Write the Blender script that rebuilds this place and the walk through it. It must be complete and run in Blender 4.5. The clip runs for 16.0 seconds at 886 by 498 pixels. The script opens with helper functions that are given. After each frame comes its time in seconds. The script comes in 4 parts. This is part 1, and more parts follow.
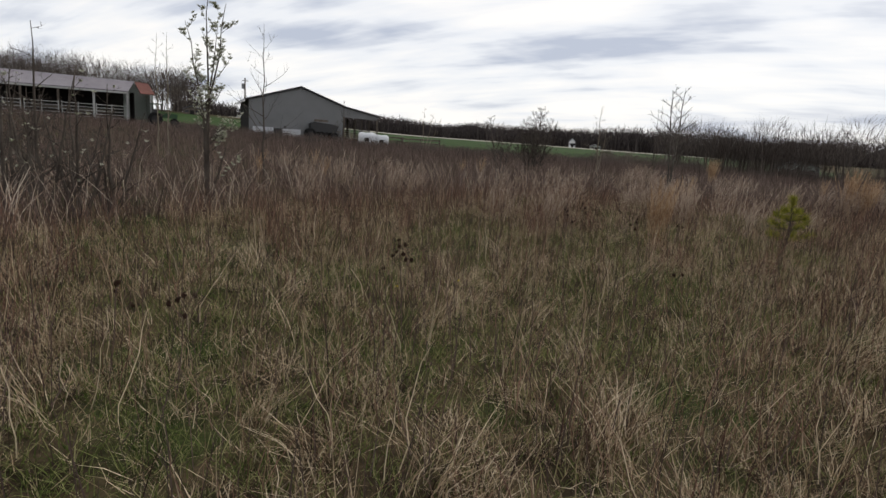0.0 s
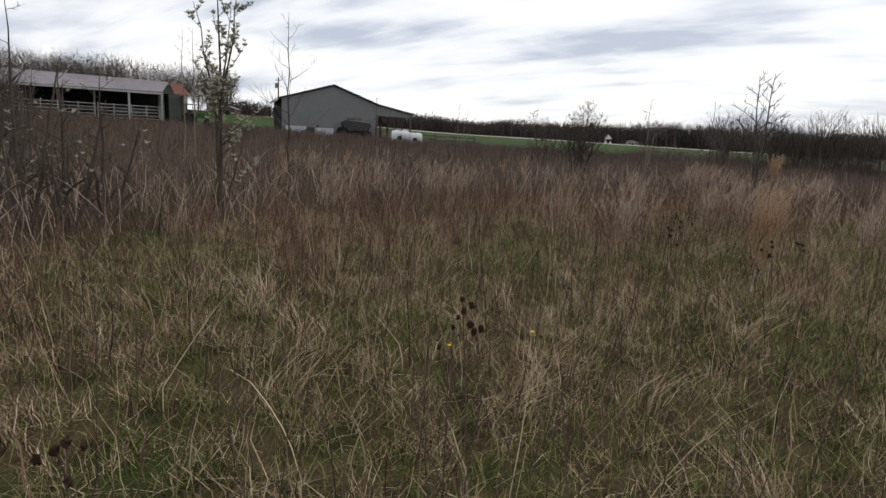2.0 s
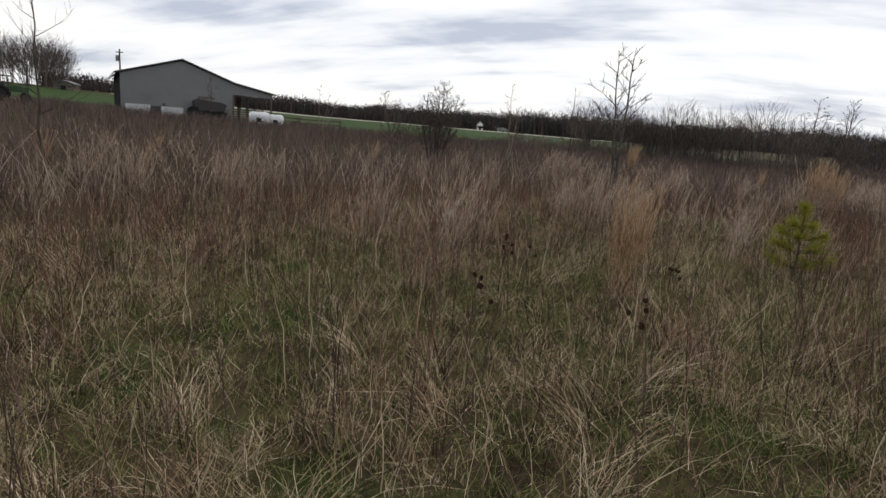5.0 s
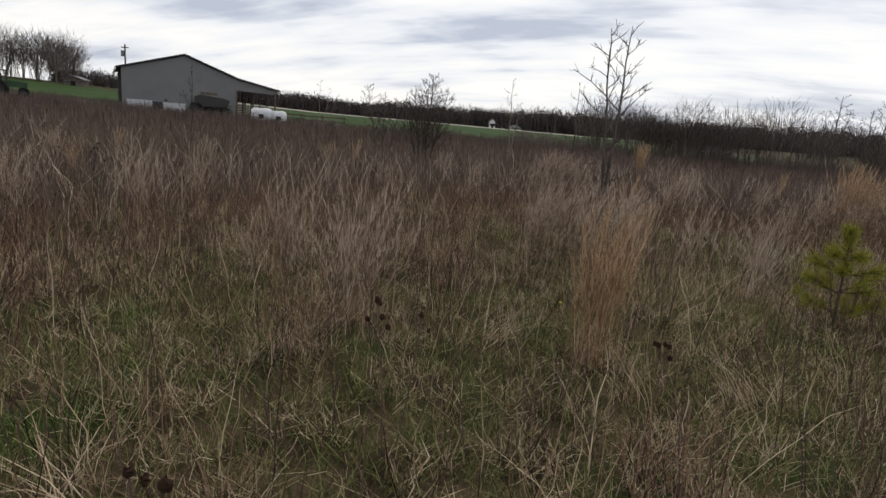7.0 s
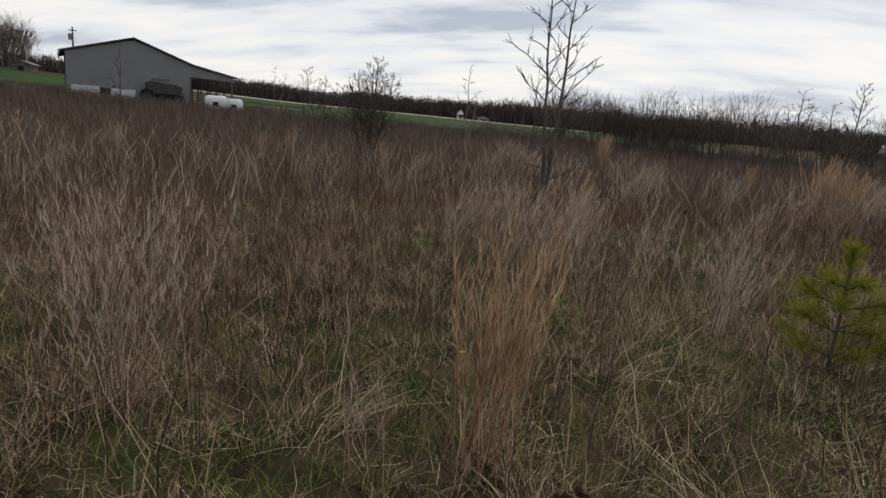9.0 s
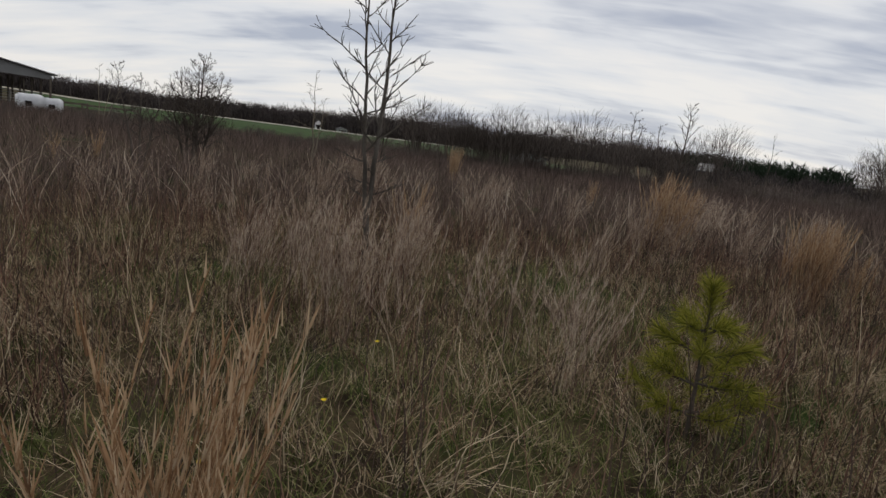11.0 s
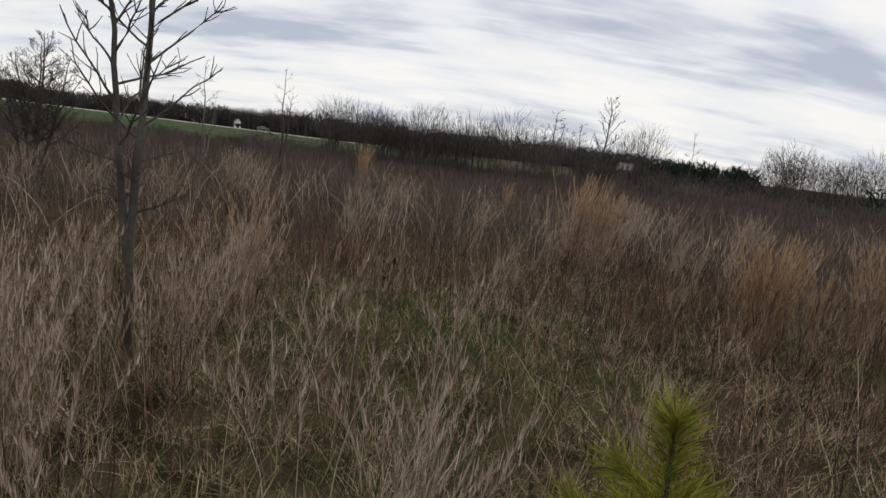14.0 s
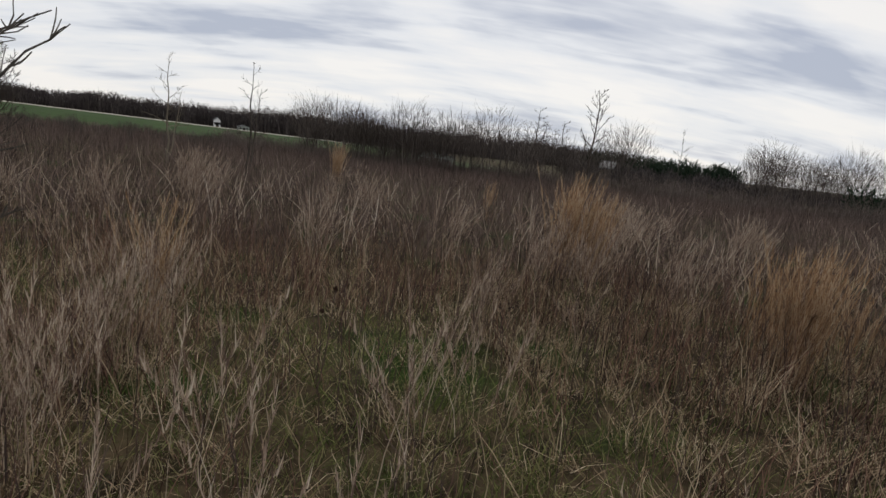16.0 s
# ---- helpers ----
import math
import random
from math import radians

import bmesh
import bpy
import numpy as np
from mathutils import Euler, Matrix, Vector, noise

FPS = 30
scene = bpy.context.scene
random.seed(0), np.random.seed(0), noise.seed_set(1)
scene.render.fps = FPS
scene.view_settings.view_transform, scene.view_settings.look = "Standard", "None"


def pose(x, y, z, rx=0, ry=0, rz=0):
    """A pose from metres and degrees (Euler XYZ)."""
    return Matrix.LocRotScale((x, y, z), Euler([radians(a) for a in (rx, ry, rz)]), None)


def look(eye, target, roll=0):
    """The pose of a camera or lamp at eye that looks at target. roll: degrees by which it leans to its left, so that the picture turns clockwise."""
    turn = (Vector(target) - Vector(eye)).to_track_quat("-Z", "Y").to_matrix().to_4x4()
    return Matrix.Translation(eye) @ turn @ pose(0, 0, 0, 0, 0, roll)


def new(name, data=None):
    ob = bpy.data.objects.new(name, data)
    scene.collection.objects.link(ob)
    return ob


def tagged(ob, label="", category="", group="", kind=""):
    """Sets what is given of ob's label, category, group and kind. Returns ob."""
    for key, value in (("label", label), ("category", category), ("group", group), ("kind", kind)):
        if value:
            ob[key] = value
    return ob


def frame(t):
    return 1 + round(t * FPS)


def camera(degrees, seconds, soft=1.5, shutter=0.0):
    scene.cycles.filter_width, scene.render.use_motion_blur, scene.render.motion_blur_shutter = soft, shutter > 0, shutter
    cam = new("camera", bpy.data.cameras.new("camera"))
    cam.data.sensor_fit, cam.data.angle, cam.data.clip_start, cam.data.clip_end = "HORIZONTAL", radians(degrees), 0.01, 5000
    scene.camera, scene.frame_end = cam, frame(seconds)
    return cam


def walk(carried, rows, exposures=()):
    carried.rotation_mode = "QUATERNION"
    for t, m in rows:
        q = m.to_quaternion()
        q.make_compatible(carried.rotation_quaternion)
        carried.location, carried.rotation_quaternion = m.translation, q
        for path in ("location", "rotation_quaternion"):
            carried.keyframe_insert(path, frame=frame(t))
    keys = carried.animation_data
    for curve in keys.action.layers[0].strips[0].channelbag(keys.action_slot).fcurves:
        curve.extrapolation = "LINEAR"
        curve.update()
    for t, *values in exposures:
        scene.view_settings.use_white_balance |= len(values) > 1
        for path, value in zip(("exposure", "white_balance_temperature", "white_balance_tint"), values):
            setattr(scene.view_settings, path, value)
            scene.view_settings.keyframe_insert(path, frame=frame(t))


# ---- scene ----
cam = camera(72.0, 16.0)
# seconds, x, y, z, yaw, pitch, roll
ROWS = [
    (0.0, -0.0, -0.0, 1.518, -0.0, -10.28, 3.47),
    (0.5, -0.056, 0.389, 1.529, 2.35, -10.24, 3.09),
    (1.0, -0.156, 0.788, 1.529, 4.16, -10.52, 2.91),
    (1.5, -0.227, 1.219, 1.516, 4.16, -10.79, 3.01),
    (2.0, -0.271, 1.669, 1.5, 3.1, -10.68, 2.83),
    (2.5, -0.25, 2.108, 1.486, -0.51, -10.86, 3.09),
    (3.0, -0.108, 2.542, 1.473, -2.84, -10.6, 3.06),
    (3.5, 0.058, 2.957, 1.46, -6.13, -10.83, 3.24),
    (4.0, 0.263, 3.368, 1.465, -8.09, -10.94, 3.56),
    (4.5, 0.509, 3.766, 1.477, -8.77, -11.13, 3.82),
    (5.0, 0.781, 4.158, 1.489, -8.58, -11.36, 4.01),
    (5.5, 1.062, 4.55, 1.501, -7.93, -11.58, 4.15),
    (6.0, 1.337, 4.951, 1.511, -7.24, -11.74, 4.23),
    (6.5, 1.591, 5.369, 1.518, -6.92, -11.79, 4.26),
    (7.0, 1.812, 5.815, 1.519, -7.38, -11.67, 4.25),
    (7.5, 2.118, 6.225, 1.51, -7.9, -11.41, 4.11),
    (8.0, 2.331, 6.613, 1.498, -8.45, -11.49, 4.25),
    (8.5, 2.51, 6.93, 1.492, -9.19, -11.85, 4.47),
    (9.0, 2.672, 7.22, 1.486, -10.33, -12.26, 4.77),
    (9.5, 2.828, 7.485, 1.48, -12.1, -12.5, 5.12),
    (10.0, 2.993, 7.735, 1.474, -14.71, -12.35, 5.51),
    (10.5, 3.173, 7.982, 1.466, -18.38, -11.56, 5.92),
    (11.0, 3.374, 8.222, 1.458, -23.33, -9.93, 6.33),
    (11.5, 3.605, 8.455, 1.462, -26.8, -9.62, 6.55),
    (12.0, 3.865, 8.685, 1.463, -28.32, -9.31, 7.09),
    (12.5, 4.08, 8.932, 1.463, -28.85, -9.2, 6.97),
    (13.0, 4.288, 9.188, 1.472, -29.24, -9.27, 6.81),
    (13.5, 4.515, 9.42, 1.466, -29.62, -9.25, 6.66),
    (14.0, 4.71, 9.645, 1.466, -29.98, -9.21, 6.38),
    (14.5, 4.885, 9.838, 1.464, -30.39, -9.07, 5.97),
    (15.0, 5.058, 10.032, 1.46, -30.8, -9.0, 6.02),
    (15.5, 5.2, 10.235, 1.46, -31.11, -9.09, 6.15),
    (16.0, 5.325, 10.445, 1.455, -31.53, -9.16, 6.24),
]
walk(cam, [(t, pose(x, y, z, 90 + pitch, 0, yaw) @ pose(0, 0, 0, 0, 0, roll)) for t, x, y, z, yaw, pitch, roll in ROWS],
     exposures=[(0.0, 0.12), (1.5, 0.24), (2.5, 0.18), (4.2, 0.2), (6.5, 0.12), (8.2, 0.08), (10.6, -0.2), (12.0, -0.16), (13.5, -0.02), (16.0, -0.08)])
rng = np.random.default_rng(7)

# ---- sky and sun ----
SUN_AZ, SUN_EL = 38.0, 42.0


def build_world():
    w = bpy.data.worlds.new("overcast_sky")
    scene.world = w
    w.use_nodes = True
    n, l = w.node_tree.nodes, w.node_tree.links
    n.clear()
    out, bg = n.new("ShaderNodeOutputWorld"), n.new("ShaderNodeBackground")
    l.new(bg.outputs[0], out.inputs[0])
    sky = n.new("ShaderNodeTexSky")
    sky.sky_type, sky.sun_disc = "NISHITA", False
    sky.sun_elevation, sky.sun_rotation = radians(SUN_EL), radians(SUN_AZ)
    dim = n.new("ShaderNodeVectorMath")
    dim.operation = "SCALE"
    dim.inputs["Scale"].default_value = 0.1
    l.new(sky.outputs[0], dim.inputs[0])
    co, sep = n.new("ShaderNodeTexCoord"), n.new("ShaderNodeSeparateXYZ")
    l.new(co.outputs["Generated"], sep.inputs[0])

    def math_node(op, a, b=None, clamp=False):
        m = n.new("ShaderNodeMath")
        m.operation, m.use_clamp = op, clamp
        for i, v in enumerate((a, b)):
            if v is None:
                continue
            if isinstance(v, (int, float)):
                m.inputs[i].default_value = v
            else:
                l.new(v, m.inputs[i])
        return m.outputs[0]
    up = math_node("ADD", math_node("MAXIMUM", sep.outputs[2], 0.0), 0.22)
    px, py = math_node("DIVIDE", sep.outputs[0], up), math_node("DIVIDE", sep.outputs[1], up)
    flat = n.new("ShaderNodeCombineXYZ")
    l.new(px, flat.inputs[0]), l.new(py, flat.inputs[1])

    def clouds(scale, stretch, turn, offset, detail, rough, warp):
        mp = n.new("ShaderNodeMapping")
        mp.inputs["Rotation"].default_value = (0, 0, radians(turn))
        mp.vector_type = "TEXTURE"
        mp.inputs["Scale"].default_value = (1 / scale, 1 / (scale * stretch), 1)
        mp.inputs["Location"].default_value = offset
        l.new(flat.outputs[0], mp.inputs[0])
        t = n.new("ShaderNodeTexNoise")
        t.inputs["Scale"].default_value = 1.0
        t.inputs["Detail"].default_value, t.inputs["Roughness"].default_value, t.inputs["Distortion"].default_value = detail, rough, warp
        l.new(mp.outputs[0], t.inputs["Vector"])
        return t.outputs["Fac"]
    big = clouds(0.85, 1.7, -12, (3.1, 0.9, 0), 5, 0.5, 0.25)
    wisp = clouds(1.1, 3.0, -24, (0.3, 4.2, 0), 5, 0.5, 0.4)
    streak = clouds(2.0, 4.5, -28, (1.7, 0.4, 0), 4, 0.5, 0.5)
    mix = math_node("ADD", math_node("ADD", math_node("MULTIPLY", big, 0.62), math_node("MULTIPLY", wisp, 0.27)), math_node("MULTIPLY", streak, 0.15))
    ramp = n.new("ShaderNodeValToRGB")
    e = ramp.color_ramp.elements
    e[0].position, e[0].color = 0.45, (0.97, 0.945, 0.92, 1)
    e[1].position, e[1].color = 0.63, (0.48, 0.52, 0.62, 1)
    m1 = e.new(0.54)
    m1.color = (0.82, 0.835, 0.87, 1)
    l.new(mix, ramp.inputs[0])
    blend = n.new("ShaderNodeMixRGB")
    blend.inputs[0].default_value = 0.93
    l.new(dim.outputs[0], blend.inputs[1]), l.new(ramp.outputs[0], blend.inputs[2])
    l.new(blend.outputs[0], bg.inputs[0])
    bg.inputs[1].default_value = 1.0


build_world()
sun = new("sun", bpy.data.lights.new("sun", "SUN"))
sun.data.energy, sun.data.angle, sun.data.color = 1.5, radians(12), (1.0, 0.95, 0.88)
az, el = radians(SUN_AZ), radians(SUN_EL)
sun.matrix_world = look((0, 0, 60), Vector((0, 0, 60)) - Vector((math.sin(az) * math.cos(el), math.cos(az) * math.cos(el), math.sin(el))))


# ---- materials ----
def material(name, stops, rough=0.85, see=0.0, scale=6.0, amount=0.35, bump=0.0, island=True, metal=0.0, rib=0.0, spec=0.04, mottle=None):
    """A surface whose colour runs along stops, picked piece by piece, with a grain and a coarser mottle."""
    m = bpy.data.materials.new(name)
    m.use_nodes = True
    n, l = m.node_tree.nodes, m.node_tree.links
    b = n["Principled BSDF"]
    b.inputs["Roughness"].default_value, b.inputs["Metallic"].default_value = rough, metal
    b.inputs["Specular IOR Level"].default_value = spec
    ramp = n.new("ShaderNodeValToRGB")
    e = ramp.color_ramp.elements
    while len(e) < len(stops):
        e.new(0.5)
    for i, c in enumerate(stops):
        e[i].position, e[i].color = i / max(1, len(stops) - 1), (*c, 1)
    co = n.new("ShaderNodeTexCoord")
    where = n.new("ShaderNodeNewGeometry")
    fine, coarse = n.new("ShaderNodeTexNoise"), n.new("ShaderNodeTexNoise")
    fine.inputs["Scale"].default_value, fine.inputs["Detail"].default_value = scale, 6
    coarse.inputs["Scale"].default_value, coarse.inputs["Detail"].default_value = scale * 0.09, 3
    l.new(where.outputs["Position"], fine.inputs["Vector"]), l.new(where.outputs["Position"], coarse.inputs["Vector"])
    add = n.new("ShaderNodeMath")
    add.operation, add.use_clamp = "MULTIPLY_ADD", True
    mixn = n.new("ShaderNodeMath")
    mixn.operation = "MULTIPLY_ADD"
    l.new(coarse.outputs["Fac"], mixn.inputs[0])
    mixn.inputs[1].default_value = 1.6
    mixn.inputs[2].default_value = -0.8
    if island:
        l.new(mixn.outputs[0], add.inputs[0])
        add.inputs[1].default_value = amount * 1.6
        l.new(where.outputs["Random Per Island"], add.inputs[2])
    else:
        l.new(mixn.outputs[0], add.inputs[0])
        add.inputs[1].default_value = 1.2
        l.new(fine.outputs["Fac"], add.inputs[2])
    l.new(add.outputs[0], ramp.inputs[0])
    colour = ramp.outputs[0]
    if mottle:
        spread = n.new("ShaderNodeTexNoise")
        spread.inputs["Scale"].default_value, spread.inputs["Detail"].default_value = mottle[1], 4
        l.new(where.outputs["Position"], spread.inputs["Vector"])
        step = n.new("ShaderNodeMapRange")
        step.inputs["From Min"].default_value, step.inputs["From Max"].default_value = mottle[2], mottle[2] + 0.16
        l.new(spread.outputs["Fac"], step.inputs["Value"])
        mx = n.new("ShaderNodeMixRGB")
        l.new(step.outputs[0], mx.inputs[0]), l.new(colour, mx.inputs[1])
        mx.inputs[2].default_value = (*mottle[0], 1)
        colour = mx.outputs[0]
    l.new(colour, b.inputs["Base Color"])
    height = fine.outputs["Fac"]
    if rib:
        wave = n.new("ShaderNodeTexWave")
        wave.inputs["Scale"].default_value = rib
        l.new(co.outputs["Object"], wave.inputs["Vector"])
        height = wave.outputs["Fac"]
    if bump:
        bp = n.new("ShaderNodeBump")
        bp.inputs["Strength"].default_value, bp.inputs["Distance"].default_value = bump, 0.03
        l.new(height, bp.inputs["Height"]), l.new(bp.outputs[0], b.inputs["Normal"])
    if see:
        tr, sh = n.new("ShaderNodeBsdfTranslucent"), n.new("ShaderNodeMixShader")
        l.new(colour, tr.inputs["Color"])
        sh.inputs[0].default_value = see
        l.new(b.outputs[0], sh.inputs[1]), l.new(tr.outputs[0], sh.inputs[2])
        l.new(sh.outputs[0], n["Material Output"].inputs["Surface"])
    return m


STRAW = material("dead_grass_straw", [(.018, .012, .008), (.076, .046, .031), (.19, .126, .083), (.38, .275, .18), (.56, .445, .31), (.118, .077, .055)], see=0.15, scale=3, amount=.25)
PALE = material("matted_pale_straw", [(.02, .013, .009), (.098, .064, .039), (.275, .194, .122), (.49, .375, .25), (.70, .58, .42), (.13, .10, .052)], see=0.15, scale=3, amount=.25)
REDDISH = material("reddish_dead_stems", [(.022, .012, .01), (.085, .046, .037), (.17, .094, .07), (.30, .185, .135), (.08, .052, .047)], see=0.1, scale=3, amount=.25)
GREEN = material("spring_grass", [(.016, .028, .007), (.05, .074, .017), (.105, .135, .036), (.20, .21, .078), (.34, .30, .16)], see=0.2, scale=3, amount=.25)
GREYTAN = material("grey_tan_plumes", [(.08, .055, .045), (.18, .125, .10), (.32, .235, .18), (.48, .385, .30), (.62, .53, .43)], see=0.15, scale=3, amount=.25)
BROOM = material("broomsedge", [(.16, .09, .05), (.33, .205, .115), (.46, .325, .205), (.56, .45, .32)], see=0.2, scale=3, amount=.25)
WEED = material("dark_weed_stems", [(.035, .025, .022), (.075, .052, .045), (.12, .085, .072), (.06, .045, .04)], see=0.0, scale=3)
BRUSH = material("purple_brown_brush", [(.023, .016, .0145), (.068, .049, .044), (.13, .095, .082), (.225, .17, .142), (.085, .064, .058)], see=0.1, scale=1.2, amount=.25)
SOIL = material("thatch_ground", [(.014, .010, .006), (.035, .026, .015), (.075, .056, .032), (.035, .032, .012)], scale=26, island=False, bump=0.6, rough=0.95,
                mottle=((.024, .042, .009), 0.9, 0.52))
FIELD = material("green_crop", [(.018, .038, .008), (.028, .054, .013), (.04, .066, .019)], scale=1.5, island=False, bump=0.3)
STRIP = material("pale_stubble", [(.24, .22, .18), (.31, .29, .24), (.36, .33, .28)], scale=1.2, island=False)
TWIG = material("grey_brown_twigs", [(.055, .045, .04), (.09, .075, .066), (.13, .11, .095)], scale=2)
TWIG_TAN = material("tan_twigs", [(.10, .085, .065), (.17, .145, .11), (.22, .19, .15)], scale=2)
HEDGE = material("hedge_twigs", [(.07, .056, .05), (.125, .10, .088), (.20, .165, .14)], scale=0.8)
# stops lifted a little, putting overcast haze into the twig colour
WOODS = material("far_bare_woods_hazed", [(.042, .036, .036), (.068, .058, .056), (.10, .085, .078)], scale=0.5)
CONIFER = material("dark_conifer", [(.014, .024, .016), (.024, .038, .022), (.035, .05, .03)], scale=0.6)
BARK = material("smooth_grey_bark", [(.04, .035, .03), (.075, .066, .057), (.12, .108, .095)], scale=30, island=False, bump=0.4)
DARKBARK = material("dark_bark", [(.04, .033, .028), (.075, .062, .052), (.11, .095, .08)], scale=30, island=False, bump=0.4)
BLOSSOM = material("pale_new_leaves", [(.24, .25, .17), (.38, .39, .30), (.54, .53, .45), (.18, .20, .11)], see=0.3, scale=4)
NEEDLE = material("yellow_green_needles", [(.08, .09, .014), (.19, .195, .028), (.35, .33, .06), (.14, .155, .028)], see=0.25, scale=4)
SEED = material("dark_seed_heads", [(.010, .006, .005), (.028, .016, .011), (.05, .03, .02)], scale=60)
YELLOW = material("yellow_petals", [(.75, .55, .03), (.85, .65, .05)], see=0.2, scale=9)
STEEL = material("grey_metal_siding", [(.12, .123, .125), (.15, .153, .156), (.172, .176, .18)], rough=0.55, scale=0.8, island=False, rib=3.4, bump=0.25, spec=0.4)
ROOF = material("dark_metal_roof", [(.05, .05, .055), (.08, .08, .085)], rough=0.5, scale=1, island=False, rib=3, bump=0.3, spec=0.4)
ROOF_OLD = material("weathered_purple_grey_roof", [(.10, .088, .10), (.15, .135, .15), (.19, .175, .19)], rough=0.6, scale=1.4, island=False, rib=2.2, bump=0.3, spec=0.3)
RED = material("rusty_red_roof", [(.11, .05, .042), (.16, .072, .06)], rough=0.7, scale=3, island=False)
SIDING = material("pale_grey_green_siding", [(.24, .27, .245), (.32, .345, .31)], rough=0.7, scale=2, island=False, bump=0.2)
WHITE = material("white_paint", [(.62, .62, .62), (.74, .74, .74), (.80, .80, .79)], rough=0.6, scale=4, island=False)
WRAP = material("white_wrap", [(.42, .43, .46), (.52, .53, .55), (.60, .60, .60)], rough=0.4, scale=5, island=False, bump=0.5)
TIMBER = material("weathered_timber", [(.06, .05, .042), (.11, .092, .076), (.15, .13, .11)], scale=12, island=False, bump=0.4)
GALV = material("dull_galvanised_paint", [(.26, .26, .255), (.34, .34, .33), (.40, .40, .39)], rough=0.6, scale=4, island=False)
# near-black for dark parts; on walls it puts shade into the colour
DARK = material("dark_parts_and_wall_shade", [(.012, .011, .011), (.028, .026, .025)], scale=3, island=False)
IRON = material("dark_machine_paint", [(.016, .016, .018), (.035, .034, .034)], rough=0.5, scale=6, island=False, spec=0.4)
RUBBER = material("black_rubber", [(.012, .012, .012), (.025, .025, .025)], scale=8, island=False)
TRACTOR = material("green_machine_paint", [(.012, .04, .014), (.02, .06, .02)], rough=0.45, scale=6, island=False, spec=0.4)
GLASS = material("dark_window_glass", [(.02, .022, .025), (.03, .033, .036)], rough=0.1, scale=3, island=False, spec=0.6)


# ---- mesh tools ----
class Shape:
    """Gathers vertices and faces of one mesh."""

    def __init__(self):
        self.v, self.f = [], []

    def tube(self, pts, radii, k=5):
        base = len(self.v)
        for i, p in enumerate(pts):
            d = (pts[min(i + 1, len(pts) - 1)] - pts[max(i - 1, 0)]).normalized()
            a = d.orthogonal().normalized()
            b = d.cross(a)
            for j in range(k):
                w = 2 * math.pi * j / k
                self.v.append(p + (a * math.cos(w) + b * math.sin(w)) * radii[i])
        for i in range(len(pts) - 1):
            for j in range(k):
                q = base + i * k
                self.f.append((q + j, q + (j + 1) % k, q + k + (j + 1) % k, q + k + j))
        self.f.append(tuple(base + (len(pts) - 1) * k + j for j in range(k)))
        return self

    def box(self, lo, hi):
        b = len(self.v)
        self.v += [Vector((x, y, z)) for z in (lo[2], hi[2]) for y in (lo[1], hi[1]) for x in (lo[0], hi[0])]
        self.f += [tuple(b + i for i in q) for q in ((0, 2, 3, 1), (4, 5, 7, 6), (0, 1, 5, 4), (2, 6, 7, 3), (0, 4, 6, 2), (1, 3, 7, 5))]
        return self

    def prism(self, outline, y0, y1):
        """An outline in x, z drawn out from y0 to y1."""
        b, n = len(self.v), len(outline)
        self.v += [Vector((x, y, z)) for y in (y0, y1) for x, z in outline]
        self.f.append(tuple(b + i for i in range(n)))
        self.f.append(tuple(b + n + i for i in reversed(range(n))))
        self.f += [(b + i, b + n + i, b + n + (i + 1) % n, b + (i + 1) % n) for i in range(n)]
        return self

    def ball(self, c, r, rx=1.0, rz=1.0, rough=0.12, seg=6):
        b = len(self.v)
        for i in range(1, seg):
            for j in range(seg + 2):
                u, w = math.pi * i / seg, 2 * math.pi * j / (seg + 2)
                s = r * (1 + random.uniform(-rough, rough))
                self.v.append(Vector(c) + Vector((s * rx * math.sin(u) * math.cos(w), s * rx * math.sin(u) * math.sin(w), s * rz * math.cos(u))))
        m = seg + 2
        for i in range(seg - 2):
            for j in range(m):
                self.f.append((b + i * m + j, b + (i + 1) * m + j, b + (i + 1) * m + (j + 1) % m, b + i * m + (j + 1) % m))
        self.f.append(tuple(b + j for j in range(m)))
        self.f.append(tuple(b + (seg - 2) * m + j for j in reversed(range(m))))
        return self

    def mesh(self, name, mat, smooth=False):
        me = bpy.data.meshes.new(name)
        me.from_pydata([tuple(p) for p in self.v], [], self.f)
        me.materials.append(mat)
        if smooth:
            me.shade_smooth()
        me.update()
        return me


def part(name, shape, mat, parent=None, label="", smooth=False):
    ob = new(name, shape if isinstance(shape, bpy.types.Mesh) else shape.mesh(name, mat, smooth))
    if parent:
        ob.parent = parent
    return tagged(ob, label) if label else ob


def thing(name, m, label, category, group=""):
    ob = new(name)
    ob.matrix_world = m
    ob.empty_display_size = 0.3
    return tagged(ob, label, category, group)


def smooth_step(v, a, b):
    s = np.clip((np.asarray(v, float) - a) / (b - a), 0, 1)
    return s * s * (3 - 2 * s)


def soft_plus(v, k):
    return k * np.log1p(np.exp(np.clip(np.asarray(v, float) / k, -30, 30)))


def land(x, y):
    """Height of the ground."""
    x, y = np.asarray(x, float), np.asarray(y, float)
    far = smooth_step(np.hypot(x, y), 20, 60)
    h = 0.05 * soft_plus(-x - 12, 6) * smooth_step(y, 15, 60)
    h = 6.5 * np.tanh(h / 6.5) - 1.8 * np.tanh(0.02 * soft_plus(x - 8, 8) / 1.8) * far
    h = h + 1.6 * smooth_step(y, 85, 190)
    return h + (0.03 * np.sin(1.7 * x + 0.6 * y) + 0.025 * np.sin(2.3 * y - 0.9 * x)) * (1 - 0.5 * far)


def ground_z(x, y):
    return float(land(x, y))


